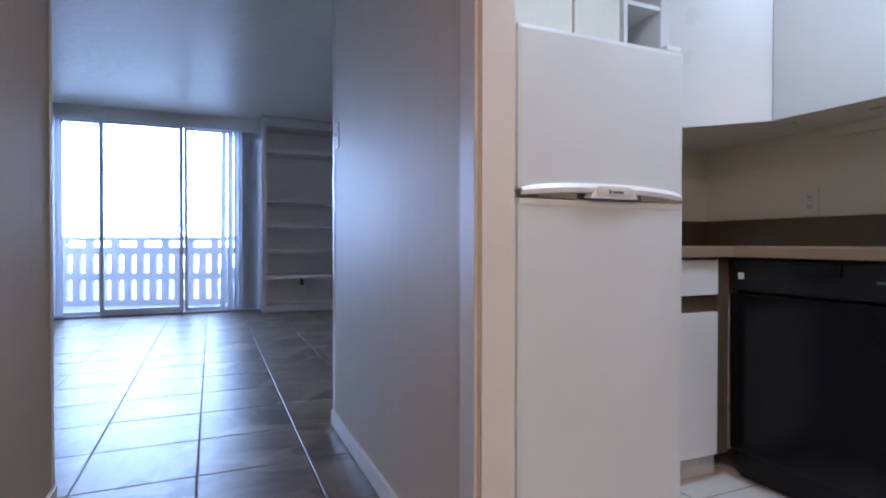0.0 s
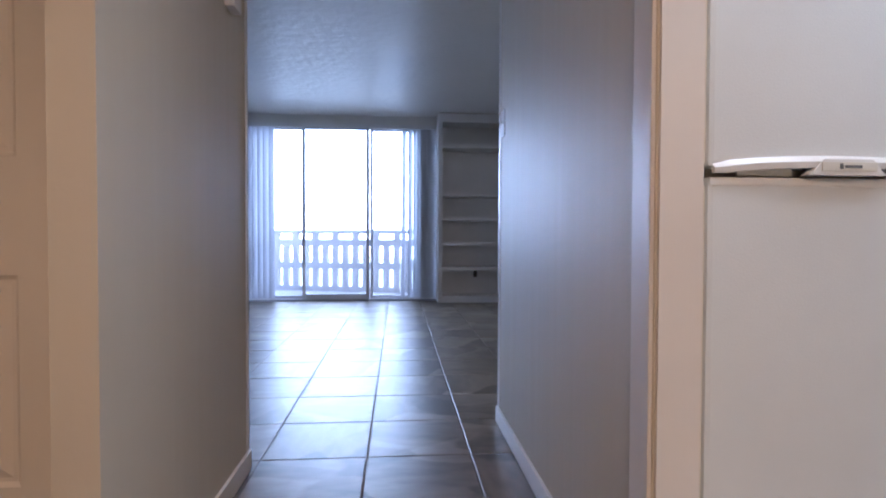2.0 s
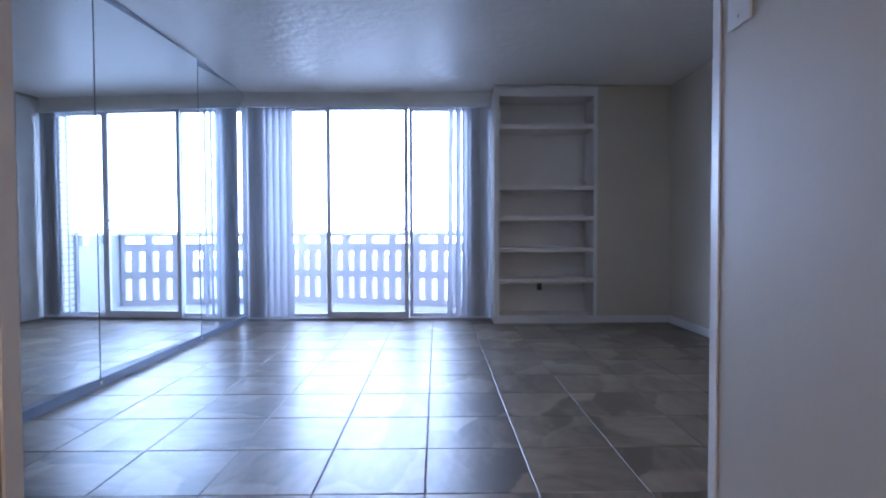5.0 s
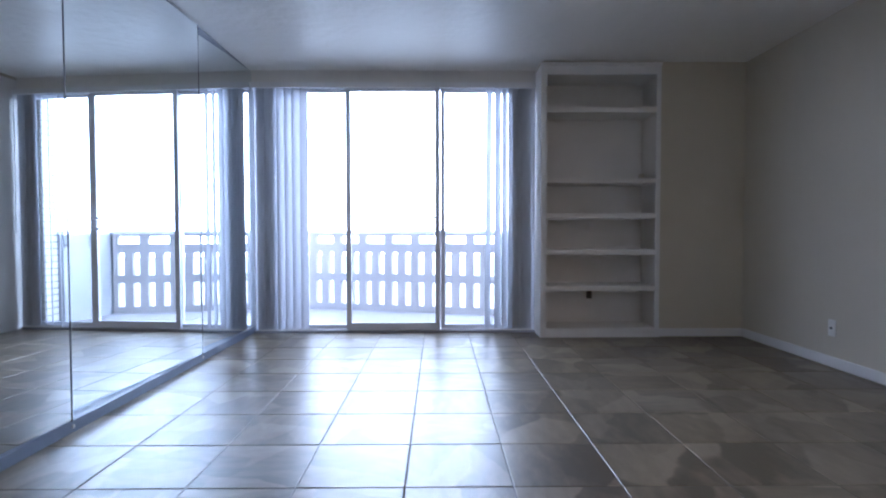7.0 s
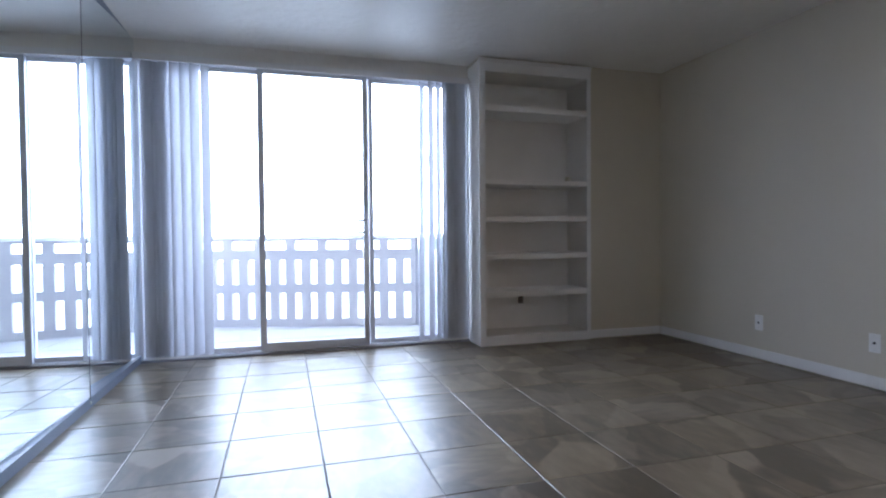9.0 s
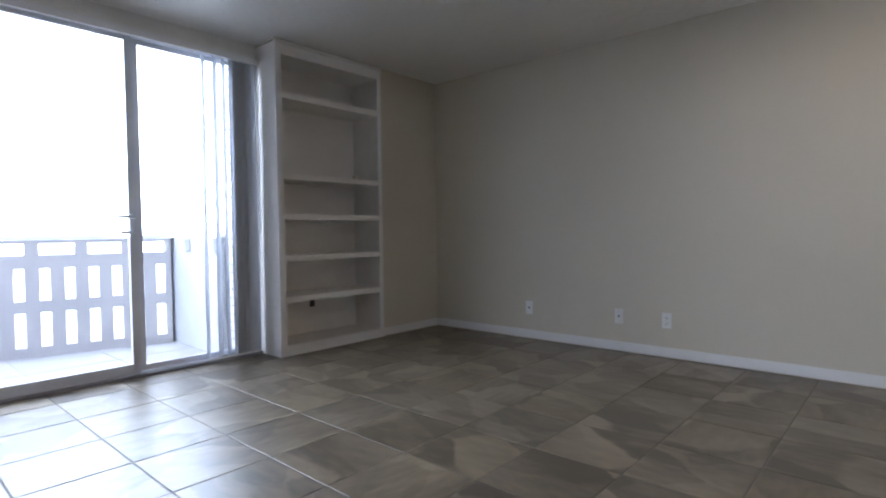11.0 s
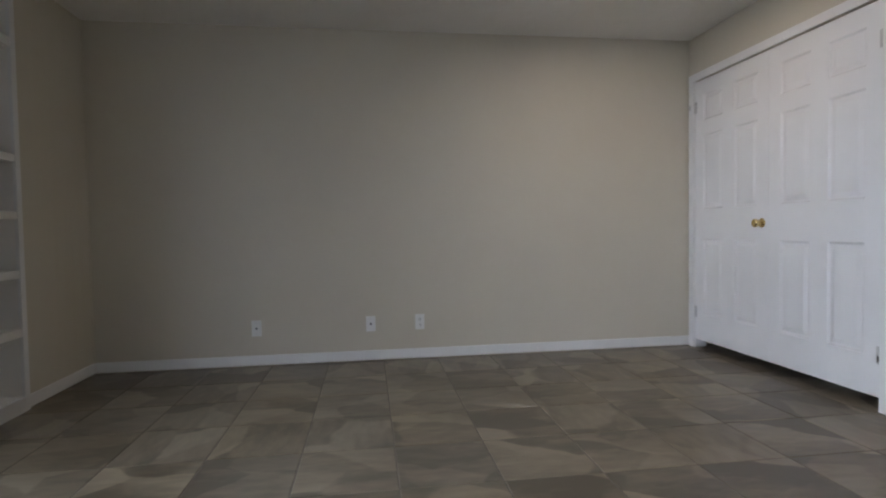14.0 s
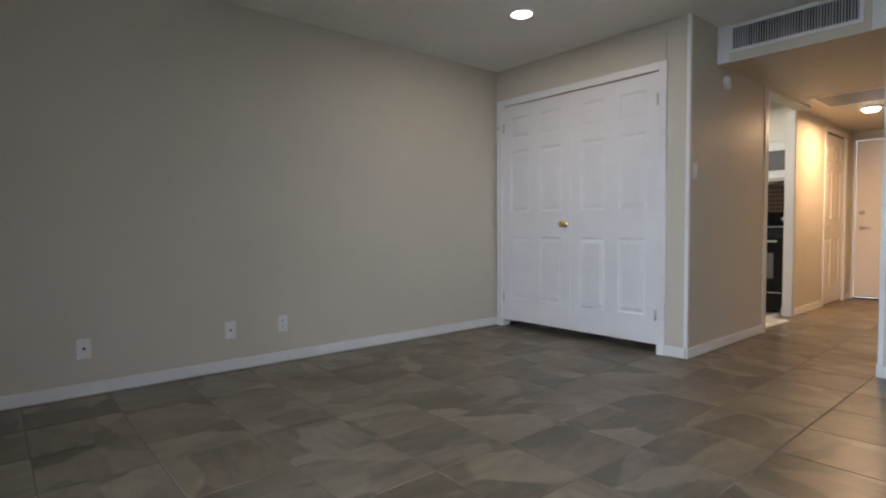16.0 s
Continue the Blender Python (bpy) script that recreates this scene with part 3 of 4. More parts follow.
rod(wand, (1.122, 7.452, 2.28), (1.122, 7.446, 0.95), 0.004, n=8)
part("wand", wand, PLASTIC, bl, "white tilt wand")

# ---- built-in bookcase ----
bc = thing("bookcase", "white built-in bookcase with five open shelves, empty", "bookcase")
FY = 7.236
part("side_panel", boxes((1.155, 1.192, FY + 0.02, 7.612, 0.0, 2.435)), SHELFW, bc)
part("side_panel", boxes((2.190, 2.2215, FY + 0.02, 7.612, 0.0, 2.435)), SHELFW, bc)
part("back_panel", boxes((1.192, 2.190, 7.596, 7.612, 0.0, 2.435)), SHELFW, bc)
part("stile", boxes((1.153, 1.208, FY, FY + 0.02, 0.0, 2.438), bevel=0.003), TRIM, bc)
part("stile", boxes((2.182, 2.2225, FY, FY + 0.02, 0.0, 2.438), bevel=0.003), TRIM, bc)
part("top_rail", boxes((1.208, 2.182, FY, FY + 0.02, 2.342, 2.438), bevel=0.003), TRIM, bc)
part("crown_strip", boxes((1.148, 2.228, FY - 0.008, FY + 0.004, 2.420, 2.448), bevel=0.003), TRIM, bc)
part("top_panel", boxes((1.192, 2.190, FY + 0.02, 7.596, 2.342, 2.360)), SHELFW, bc)
part("plinth", boxes((1.208, 2.182, FY, FY + 0.02, 0.0, 0.084), bevel=0.003), TRIM, bc)
part("bottom_shelf", boxes((1.192, 2.190, FY + 0.02, 7.596, 0.062, 0.084)), SHELFW, bc)
for z0, z1 in ((2.012, 2.062), (1.388, 1.428), (1.071, 1.114), (0.745, 0.789), (0.418, 0.465)):
    part("shelf", boxes((1.192, 2.190, FY + 0.006, 7.596, z0, z1), bevel=0.003), SHELFW, bc)
part("shelf_clip", boxes((2.150, 2.188, 7.53, 7.57, 1.428, 1.500), bevel=0.004), ALMOND, bc)


# ---- small wall fittings ----
def outlet(name, m, kind="duplex", plate=PLASTIC, face=PLASTIC, label="white duplex wall outlet"):
    """A wall plate in its own frame: x along the wall, z up, face towards -y."""
    root = thing(name, label, "switch" if kind == "switch" else "outlet", m)
    part("plate", boxes((-0.035, 0.035, -0.005, 0.0, -0.058, 0.058), bevel=0.003), plate, root)
    if kind == "duplex":
        for z in (-0.021, 0.021):
            bm = bmesh.new()
            lathe(bm, [(0.016, 0.0), (0.016, 0.002)], Matrix.Translation((0, -0.0048, z)) @ Matrix.Rotation(radians(90), 4, "X"), 20)
            soc = part("socket", bm, face, root)
            part("slots", boxes((-0.008, -0.005, -0.0076, -0.0066, z - 0.005, z + 0.006), (0.005, 0.008, -0.0076, -0.0066, z - 0.005, z + 0.006), (-0.002, 0.002, -0.0076, -0.0066, z - 0.012, z - 0.008)), SLOT, soc)
    elif kind == "jack":
        bm = bmesh.new()
        lathe(bm, [(0.008, 0.0), (0.006, 0.004), (0.005, 0.012)], Matrix.Translation((0, -0.0048, 0)) @ Matrix.Rotation(radians(90), 4, "X"), 14)
        part("jack", bm, SLOT, root, "dark round cable jack")
    else:
        part("toggle_surround", boxes((-0.006, 0.006, -0.0062, -0.0048, -0.013, 0.013)), face, root)
        part("toggle", boxes((-0.004, 0.004, -0.016, -0.006, -0.002, 0.010), bevel=0.001), plate, root)
    for z in ((-0.042, 0.042) if kind != "duplex" else (0.0,)):
        sb = bmesh.new()
        lathe(sb, [(0.0032, 0.0), (0.0026, 0.0014)], Matrix.Translation((0, -0.0049, z)) @ Matrix.Rotation(radians(90), 4, "X"), 10)
        part("screw", sb, STEEL, root)
    return root


ON_EAST = pose(0, 0, 0, 0, 0, -90)   # a face towards -x
outlet("phone_jack", pose(EAST - 0.0005, 6.153, 0.276) @ ON_EAST, "jack", label="white wall plate with one dark phone jack")
outlet("cable_jack", pose(EAST - 0.0005, 5.325, 0.278) @ ON_EAST, "jack", label="white wall plate with a cable jack")
outlet("wall_outlet", pose(EAST - 0.0005, 4.955, 0.279) @ ON_EAST, label="white duplex outlet low on the greige wall")
outlet("shelf_outlet", pose(1.69, 7.5955, 0.352) @ Matrix.Scale(0.75, 4), plate=DARKP, face=DARKP, label="dark duplex outlet in the back of the bookcase")
outlet("light_switch", pose(1.0995, 2.655, 1.36) @ ON_EAST, "switch", label="white light switch on the hall wall corner")
outlet("kitchen_outlet", pose(EAST - 0.0125, 1.72, 1.055) @ ON_EAST, label="white duplex outlet above the kitchen counter")

th = thing("thermostat", "small white thermostat box on the hall wall", "thermostat", pose(0.0905, 2.10, 1.64))
part("case", boxes((0.0, 0.032, -0.04, 0.04, -0.055, 0.055), bevel=0.006), PLASTIC, th)
part("dial_window", boxes((0.0325, 0.0335, -0.024, 0.024, 0.012, 0.036)), GREYW, th)

sd = thing("smoke_detector", "round white smoke detector high on the hall wall", "smoke detector", pose(1.0995, 2.14, 2.07))
bm = bmesh.new()
lathe(bm, [(0.052, 0.0), (0.052, 0.016), (0.046, 0.026), (0.030, 0.032)], Matrix.Rotation(radians(-90), 4, "Y"), 28)
part("case", bm, PLASTIC, sd, "", True)
bm = bmesh.new()
lathe(bm, [(0.022, 0.0), (0.020, 0.005)], Matrix.Translation((-0.032, 0, 0)) @ Matrix.Rotation(radians(-90), 4, "Y"), 20)
part("grille_cap", bm, ALMOND, sd, "", True)

# recessed ceiling light
cl = thing("recessed_light", "round recessed ceiling light, switched on", "ceiling light", pose(1.87, 3.65, CZ))
bm = bmesh.new()
lathe(bm, [(0.092, -0.001), (0.090, -0.008), (0.074, -0.010), (0.070, -0.001)], Matrix(), 36)
part("trim_ring", bm, TRIM, cl, "", True)
bm = bmesh.new()
lathe(bm, [(0.069, -0.003), (0.066, -0.006)], Matrix(), 36)
part("diffuser", bm, GLOW, cl, "glowing warm diffuser", True)

# hall ceiling light
hl = thing("hall_ceiling_light", "small round hall ceiling light, switched on", "ceiling light", pose(0.70, -0.40, HZ))
bm = bmesh.new()
lathe(bm, [(0.095, 0.0), (0.095, -0.020), (0.080, -0.024)], Matrix(), 36)
part("base", bm, TRIM, hl, "", True)
bm = bmesh.new()
lathe(bm, [(0.078, -0.025), (0.071, -0.038), (0.052, -0.050), (0.018, -0.054)], Matrix(), 36)
part("diffuser", bm, GLOW, hl, "glowing frosted glass bowl", True)
rg = thing("return_grille", "flat beige return air grille in the hall ceiling", "vent", pose(0.70, 0.22, HZ))
part("frame", boxes((-0.30, 0.30, -0.32, -0.28, -0.008, 0), (-0.30, 0.30, 0.28, 0.32, -0.008, 0), (-0.30, -0.26, -0.28, 0.28, -0.008, 0), (0.26, 0.30, -0.28, 0.28, -0.008, 0), bevel=0.002), ALMOND, rg)
part("backing", boxes((-0.26, 0.26, -0.28, 0.28, -0.002, -0.0005)), SLOT, rg)
for i in range(27):
    y = -0.27 + i * 0.54 / 26
    part("louvre", boxes((-0.26, 0.26, y - 0.0065, y + 0.0065, -0.0065, -0.0035)), ALUD, rg, "grey metal louvre")

# air supply grille on the soffit
vg = thing("supply_vent", "wide white air supply grille on the soffit", "vent", pose(0.612, 2.303, 2.345))
part("frame", boxes((-0.405, 0.405, 0, 0.012, 0.076, 0.100), (-0.405, 0.405, 0, 0.012, -0.100, -0.076), (-0.405, -0.380, 0, 0.012, -0.076, 0.076), (0.380, 0.405, 0, 0.012, -0.076, 0.076), bevel=0.002), TRIM, vg)
part("backing", boxes((-0.38, 0.38, 0.0005, 0.002, -0.076, 0.076)), SLOT, vg)
vane = mesh_of("vane", boxes((-0.0018, 0.0018, -0.008, 0.006, -0.075, 0.075)), GRILLE)
for i in range(46):
    o = new("vane", vane)
    o.parent = vg
    o.matrix_basis = pose(-0.373 + i * 0.746 / 45, 0.0095, 0, 0, 0, random.uniform(25, 55))
structure("trim_soffit_patch", boxes((1.018, 1.098, 2.303, 2.309, 2.182, CZ - 0.002), (0.10, 0.166, 2.303, 2.309, 2.182, CZ - 0.002)), TRIM, "white painted end strip of the soffit", "trim")

# ---- kitchen ----
fr = thing("refrigerator", "white top-freezer refrigerator with a pebbled finish", "refrigerator")
FX0, FX1, FF = 1.245, 1.785, 1.262
part("body", boxes((FX0 + 0.006, FX1 - 0.006, FF + 0.062, 1.86, 0.03, 1.398), bevel=0.008), FRIDGES, fr, "cream enamel body")
part("gasket", boxes((FX0 + 0.012, FX1 - 0.012, FF + 0.052, FF + 0.062, 0.09, 1.390)), ALMOND, fr, "beige door gasket")
part("freezer_door", boxes((FX0, FX1, FF, FF + 0.052, 1.000, 1.405), bevel=0.012), FRIDGE, fr, "white pebbled freezer door")
dr = part("fridge_door", boxes((FX0, FX1, FF, FF + 0.052, 0.075, 0.972), bevel=0.012), FRIDGE, fr, "white pebbled fridge door")
part("top_cap", boxes((FX0 + 0.004, FX1 - 0.004, FF - 0.002, FF + 0.050, 0.962, 0.980), bevel=0.005), PLASTIC, dr, "white plastic door cap")
part("kick_plate", boxes((FX0 + 0.02, FX1 - 0.02, FF + 0.05, FF + 0.07, 0.012, 0.072)), BLACKM, fr, "dark kick plate")
part("hinge_cap", boxes((FX1 - 0.06, FX1 - 0.006, FF + 0.004, FF + 0.085, 1.406, 1.420), bevel=0.004), PLASTIC, fr)
for z0, z1 in ((1.008, 1.397), (0.083, 0.964)):
    part("door_edge", boxes((FX0 - 0.0025, FX0 + 0.002, FF + 0.010, FF + 0.050, z0, z1), bevel=0.001), FRIDGES, fr, "cream door edge")
hb = bmesh.new()
n = 16
cols = []
for i in range(n + 1):
    u = i / n
    x = FX0 + 0.010 + u * (FX1 - FX0 - 0.020)
    arch = 4 * u * (1 - u)
    zt, y = 1.006 + 0.017 * arch ** 0.6, FF - 0.006 - 0.012 * arch ** 0.6
    zb = max(0.988, zt - 0.024)
    cols.append([hb.verts.new(v) for v in ((x, y, zb), (x, y - 0.002, (zb + zt) / 2), (x, y + 0.006, zt), (x, FF + 0.002, zt - 0.002), (x, FF + 0.002, zb))])
for a, b in zip(cols, cols[1:]):
    for k in range(5):
        hb.faces.new((a[k], b[k], b[(k + 1) % 5], a[(k + 1) % 5]))
hb.faces.new(cols[0])
hb.faces.new(list(reversed(cols[-1])))
hd = part("door_handle", hb, PLASTIC, fr, "white arched door handle", True)
tb = bmesh.new()
quad = [(1.440, 0.9845), (1.610, 0.9845), (1.580, 1.016), (1.470, 1.016)]
lo, hi = [tb.verts.new((x, FF + 0.001, z)) for x, z in quad], [tb.verts.new((x + (1.525 - x) * 0.06, FF - 0.0205, z)) for x, z in quad]
tb.faces.new(hi)
for i in range(4):
    tb.faces.new((lo[i], lo[(i + 1) % 4], hi[(i + 1) % 4], hi[i]))
part("handle_centre", tb, PLASTIC, hd)
part("badge_plate", boxes((1.468, 1.585, FF - 0.0222, FF - 0.0200, 0.992, 1.010), bevel=0.001), FRIDGES, hd, "cream badge plate")
part("badge_mark", boxes((1.505, 1.512, FF - 0.0228, FF - 0.0221, 0.996, 1.007), (1.515, 1.552, FF - 0.0228, FF - 0.0221, 0.998, 1.004)), GREYW, hd, "dark maker's mark as plain bars")
# flat plates whose cream tone paints in the shade under the handle strip
for x0, x1 in ((FX0 + 0.06, 1.42), (1.63, FX1 - 0.05)):
    part("grip_shade", boxes((x0, x1, FF - 0.0015, FF + 0.001, 0.984, 1.010)), FRIDGES, hd, "flat cream plate standing in for the shade of the grip")

# base cabinet between fridge and corner, faces -y
bcab = thing("base_cabinet", "white laminate base cabinet with a drawer above a door", "cabinet")
part("body", boxes((1.80, 2.960, 1.555, 2.195, 0.10, 0.818)), LAMINW, bcab)
part("toe_kick", boxes((1.80, 2.32, 1.60, 1.615, 0.0, 0.10)), LAMINW, bcab, "scuffed white toe kick")
part("rail_gap", boxes((1.80, 2.31, 1.550, 1.555, 0.10, 0.818)), SPLASH, bcab, "dark brown cabinet frame")
part("drawer_front", boxes((1.80, 2.252, 1.530, 1.550, 0.685, 0.812), bevel=0.002), LAMINW, bcab)
part("cabinet_door", boxes((1.80, 2.252, 1.530, 1.550, 0.105, 0.622), bevel=0.002), LAMINW, bcab)
part("filler", boxes((2.258, 2.318, 1.540, 1.554, 0.10, 0.818)), SPLASH, bcab, "dark brown corner filler")

# dishwasher, faces -x
dw = thing("dishwasher", "glossy black built-in dishwasher", "dishwasher")
part("body", boxes((2.36, 2.955, 0.90, 1.535, 0.10, 0.812)), BLACKM, dw)
part("door", boxes((2.325, 2.36, 0.90, 1.536, 0.115, 0.690), bevel=0.006), BLACK, dw, "glossy black door")
cp = part("control_panel", boxes((2.318, 2.36, 0.90, 1.536, 0.700, 0.812), bevel=0.008), BLACKM, dw, "black control panel")
part("latch_handle", boxes((2.306, 2.322, 1.15, 1.30, 0.765, 0.806), bevel=0.006), BLACK, cp, "black latch handle")
part("badge", boxes((2.316, 2.3185, 1.478, 1.500, 0.742, 0.765)), ALU, cp, "small square silver badge")
part("button_row", boxes((2.316, 2.3185, 0.94, 1.06, 0.752, 0.760)), GREYW, cp)
part("toe_panel", boxes((2.375, 2.385, 0.90, 1.53, 0.005, 0.105)), BLACKM, dw, "black toe panel")
bc2 = thing("base_cabinet", "white laminate base cabinet with plain doors", "cabinet")
part("body", boxes((2.345, 2.955, -0.66, 0.893, 0.10, 0.818)), LAMINW, bc2)
part("toe_kick", boxes((2.395, 2.41, -0.66, 0.893, 0.0, 0.10)), LAMINW, bc2)
for y0, y1 in ((-0.65, -0.15), (-0.14, 0.37), (0.38, 0.885)):
    part("cabinet_door", boxes((2.325, 2.345, y0, y1, 0.105, 0.812), bevel=0.002), LAMINW, bc2)

ct = thing("countertop", "brown laminate L-shaped countertop", "countertop")
part("back_slab", boxes((1.795, 2.305, 1.508, 2.198, 0.820, 0.858), bevel=0.004), LAMINB, ct)
part("side_slab", boxes((2.305, 2.962, -0.67, 2.198, 0.820, 0.858), bevel=0.004), LAMINB, ct)
bs = thing("backsplash", "dark brown laminate backsplash strip with an uneven top edge", "backsplash")
part("back_strip", boxes((1.795, 2.950, 2.186, 2.199, 0.859, 0.985)), SPLASH, bs)
part("side_strip", boxes((2.950, 2.9625, -0.67, 2.199, 0.859, 0.985)), SPLASH, bs)

# upper cabinets
uc = thing("corner_wall_cabinet", "white diagonal corner wall cabinet", "wall cabinet")
bm = bmesh.new()
pts = [(2.375, 2.198), (2.375, 1.89), (2.645, 1.605), (2.960, 1.605), (2.960, 2.198)]
lo, hi = [bm.verts.new((x, y, 1.362)) for x, y in pts], [bm.verts.new((x, y, 2.20)) for x, y in pts]
bm.faces.new(lo)
bm.faces.new(list(reversed(hi)))
for i in range(5):
    bm.faces.new((lo[i], lo[(i + 1) % 5], hi[(i + 1) % 5], hi[i]))
part("body", bm, LAMINW, uc)
dd = Vector((2.645 - 2.375, 1.605 - 1.89, 0))
ang = math.degrees(math.atan2(dd.y, dd.x))
d = part("cabinet_door", boxes((0.004, dd.length - 0.004, -0.020, -0.001, 1.360, 2.198), bevel=0.003), LAMINW, uc)
d.matrix_basis = pose(2.375, 1.89, 0, 0, 0, ang)
u2 = thing("wall_cabinet", "white laminate wall cabinet with plain doors", "wall cabinet")
part("body", boxes((2.648, 2.960, 0.02, 1.600, 1.362, 2.20)), LAMINW, u2)
for y0, y1 in ((1.135, 1.592), (0.66, 1.128), (0.19, 0.653)):
    part("cabinet_door", boxes((2.627, 2.647, y0, y1, 1.360, 2.198), bevel=0.003), LAMINW, u2)
part("light_rail", boxes((2.935, 2.9625, 0.02, 1.600, 1.315, 1.361)), KWALL, u2, "cream strip under the cabinets")
u3 = thing("wall_cabinet", "cream wall cabinet over the refrigerator", "wall cabinet")
part("body", boxes((1.19, 2.115, 1.90, 2.198, 1.45, 2.20)), KWALL, u3)
part("cabinet_door", boxes((1.195, 1.868, 1.882, 1.899, 1.452, 2.198), bevel=0.002), KWALL, u3)
part("cabinet_door", boxes((1.880, 2.105, 1.882, 1.899, 1.452, 2.198), bevel=0.002), KWALL, u3)
cu = thing("open_cubby", "white open cubby shelf between the wall cabinets", "shelf")
part("side_panel", boxes((2.117, 2.135, 1.87, 2.196, 1.362, 2.20)), LAMINW, cu)
part("side_panel", boxes((2.315, 2.370, 1.87, 2.196, 1.362, 2.20)), LAMINW, cu)
part("back_panel", boxes((2.135, 2.315, 2.186, 2.196, 1.362, 2.20)), LAMINW, cu)
for z in (1.362, 1.60, 1.855, 2.182):
    part("shelf", boxes((2.135, 2.315, 1.875, 2.186, z, z + 0.018)), LAMINW, cu)
structure("ceiling_kitchen_soffit", boxes((1.19, 2.37, 1.90, 2.198, 2.203, CZ), (2.37, 2.96, 1.60, 2.198, 2.203, CZ), (2.65, 2.96, -0.67, 1.60, 2.203, CZ)), KWALL, "cream soffit above the kitchen wall cabinets", "ceiling")

# stove at the far end, faces +y
st = thing("stove", "black electric range against the end wall", "stove")
part("body", boxes((1.335, 2.09, -0.66, -0.085, 0.03, 0.915), bevel=0.005), BLACKM, st)
part("cooktop", boxes((1.333, 2.092, -0.66, -0.07, 0.917, 0.938), bevel=0.004), BLACK, st, "black cooktop")
od = part("oven_door", boxes((1.345, 2.08, -0.084, -0.055, 0.255, 0.830), bevel=0.006), BLACK, st, "black oven door")
part("oven_window", boxes((1.44, 1.985, -0.054, -0.052, 0.38, 0.66)), GREYW, od, "grey glass window")
hb = bmesh.new()
rod(hb, (1.40, -0.020, 0.79), (2.02, -0.020, 0.79), 0.010)
rod(hb, (1.43, -0.056, 0.79), (1.43, -0.020, 0.79), 0.008)
rod(hb, (1.99, -0.056, 0.79), (1.99, -0.020, 0.79), 0.008)
part("oven_handle", hb, STEEL, od, "bright metal handle", True)
dw2 = part("drawer", boxes((1.345, 2.08, -0.084, -0.058, 0.045, 0.240), bevel=0.006), BLACK, st, "black warming drawer")
part("drawer_edge", boxes((1.36, 2.065, -0.057, -0.054, 0.222, 0.232)), STEEL, dw2)
part("backguard", boxes((1.335, 2.09, -0.665, -0.60, 0.939, 1.12), bevel=0.006), BLACK, st, "black control backguard")
for x in (1.42, 1.52, 1.90, 2.0):
    bm = bmesh.new()
    lathe(bm, [(0.022, 0), (0.020, 0.018), (0.015, 0.020)], Matrix.Translation((x, -0.599, 1.04)) @ Matrix.Rotation(radians(-90), 4, "X"), 16)
    part("knob", bm, STEEL, st, "", True)
for x, y, r in ((1.52, -0.20, 0.10), (1.90, -0.20, 0.075), (1.52, -0.47, 0.075), (1.90, -0.47, 0.10)):
    bm = bmesh.new()
    lathe(bm, [(r + 0.015, 0.0), (r + 0.015, 0.003), (r, 0.006)], Matrix.Translation((x, y, 0.9385)), 24)
    lathe(bm, [(r * 0.9, 0.006), (r * 0.9, 0.014), (r * 0.6, 0.016)], Matrix.Translation((x, y, 0.9385)), 24)
    part("burner", bm, STEEL, st, "metal burner with a bright drip pan", True)
ms = thing("mosaic_backsplash", "brown mosaic tile backsplash behind the stove", "backsplash")
mz = mesh_of("tile", boxes((-0.023, 0.023, 0, 0.004, -0.023, 0.023)), MOSAIC)
part("backing", boxes((1.32, 2.30, -0.6795, -0.676, 0.94, 1.448)), GROUT, ms)
for i in range(20):
    for k in range(6):
        o = new("tile", mz)
        o.parent = ms
        o.matrix_basis = pose(1.345 + i * 0.05, -0.676, 1.15 + k * 0.05)
mw = thing("microwave", "white over-range microwave with a grey window", "microwave", pose(0, 0, 0))
part("body", boxes((1.335, 2.09, -0.67, -0.30, 1.46, 1.90), bevel=0.006), PLASTIC, mw)
md = part("door", boxes((1.335, 1.86, -0.30, -0.275, 1.485, 1.875), bevel=0.006), PLASTIC, mw)
part("window", boxes((1.40, 1.78, -0.2745, -0.2725, 1.58, 1.80)), GREYW, md, "grey window")
part("control_panel", boxes((1.87, 2.085, -0.30, -0.278, 1.485, 1.875), bevel=0.004), PLASTIC, mw)
part("bottom_vent", boxes((1.34, 2.085, -0.31, -0.282, 1.462, 1.480)), ALMOND, mw)
u4 = thing("wall_cabinet", "cream wall cabinet above the microwave", "wall cabinet")
part("body", boxes((1.325, 2.30, -0.675, -0.36, 1.905, 2.28)), KWALL, u4)
for x0, x1 in ((1.335, 1.71), (1.715, 2.09)):
    part("cabinet_door", boxes((x0, x1, -0.36, -0.342, 1.91, 2.275), bevel=0.003), KWALL, u4)
kl = thing("kitchen_ceiling_light", "round kitchen ceiling light, switched on", "ceiling light", pose(1.95, 0.80, CZ))
bm = bmesh.new()
lathe(bm, [(0.20, 0.0), (0.20, -0.03), (0.185, -0.035)], Matrix(), 36)
part("base", bm, TRIM, kl, "", True)
bm = bmesh.new()
lathe(bm, [(0.183, -0.036), (0.17, -0.055), (0.10, -0.070)], Matrix(), 36)
part("diffuser", bm, GLOW, kl, "glowing frosted diffuser", True)

# the kitchen units stand together against the end walls
kitchen_soffit = bpy.data.objects["ceiling_kitchen_soffit"]
for unit in (fr, bcab, dw, bc2, ct, bs, uc, u2, u3, cu, kitchen_soffit, st, ms, mw, u4, kl):
    unit.matrix_world = pose(0, 0.06, 0) @ unit.matrix_world

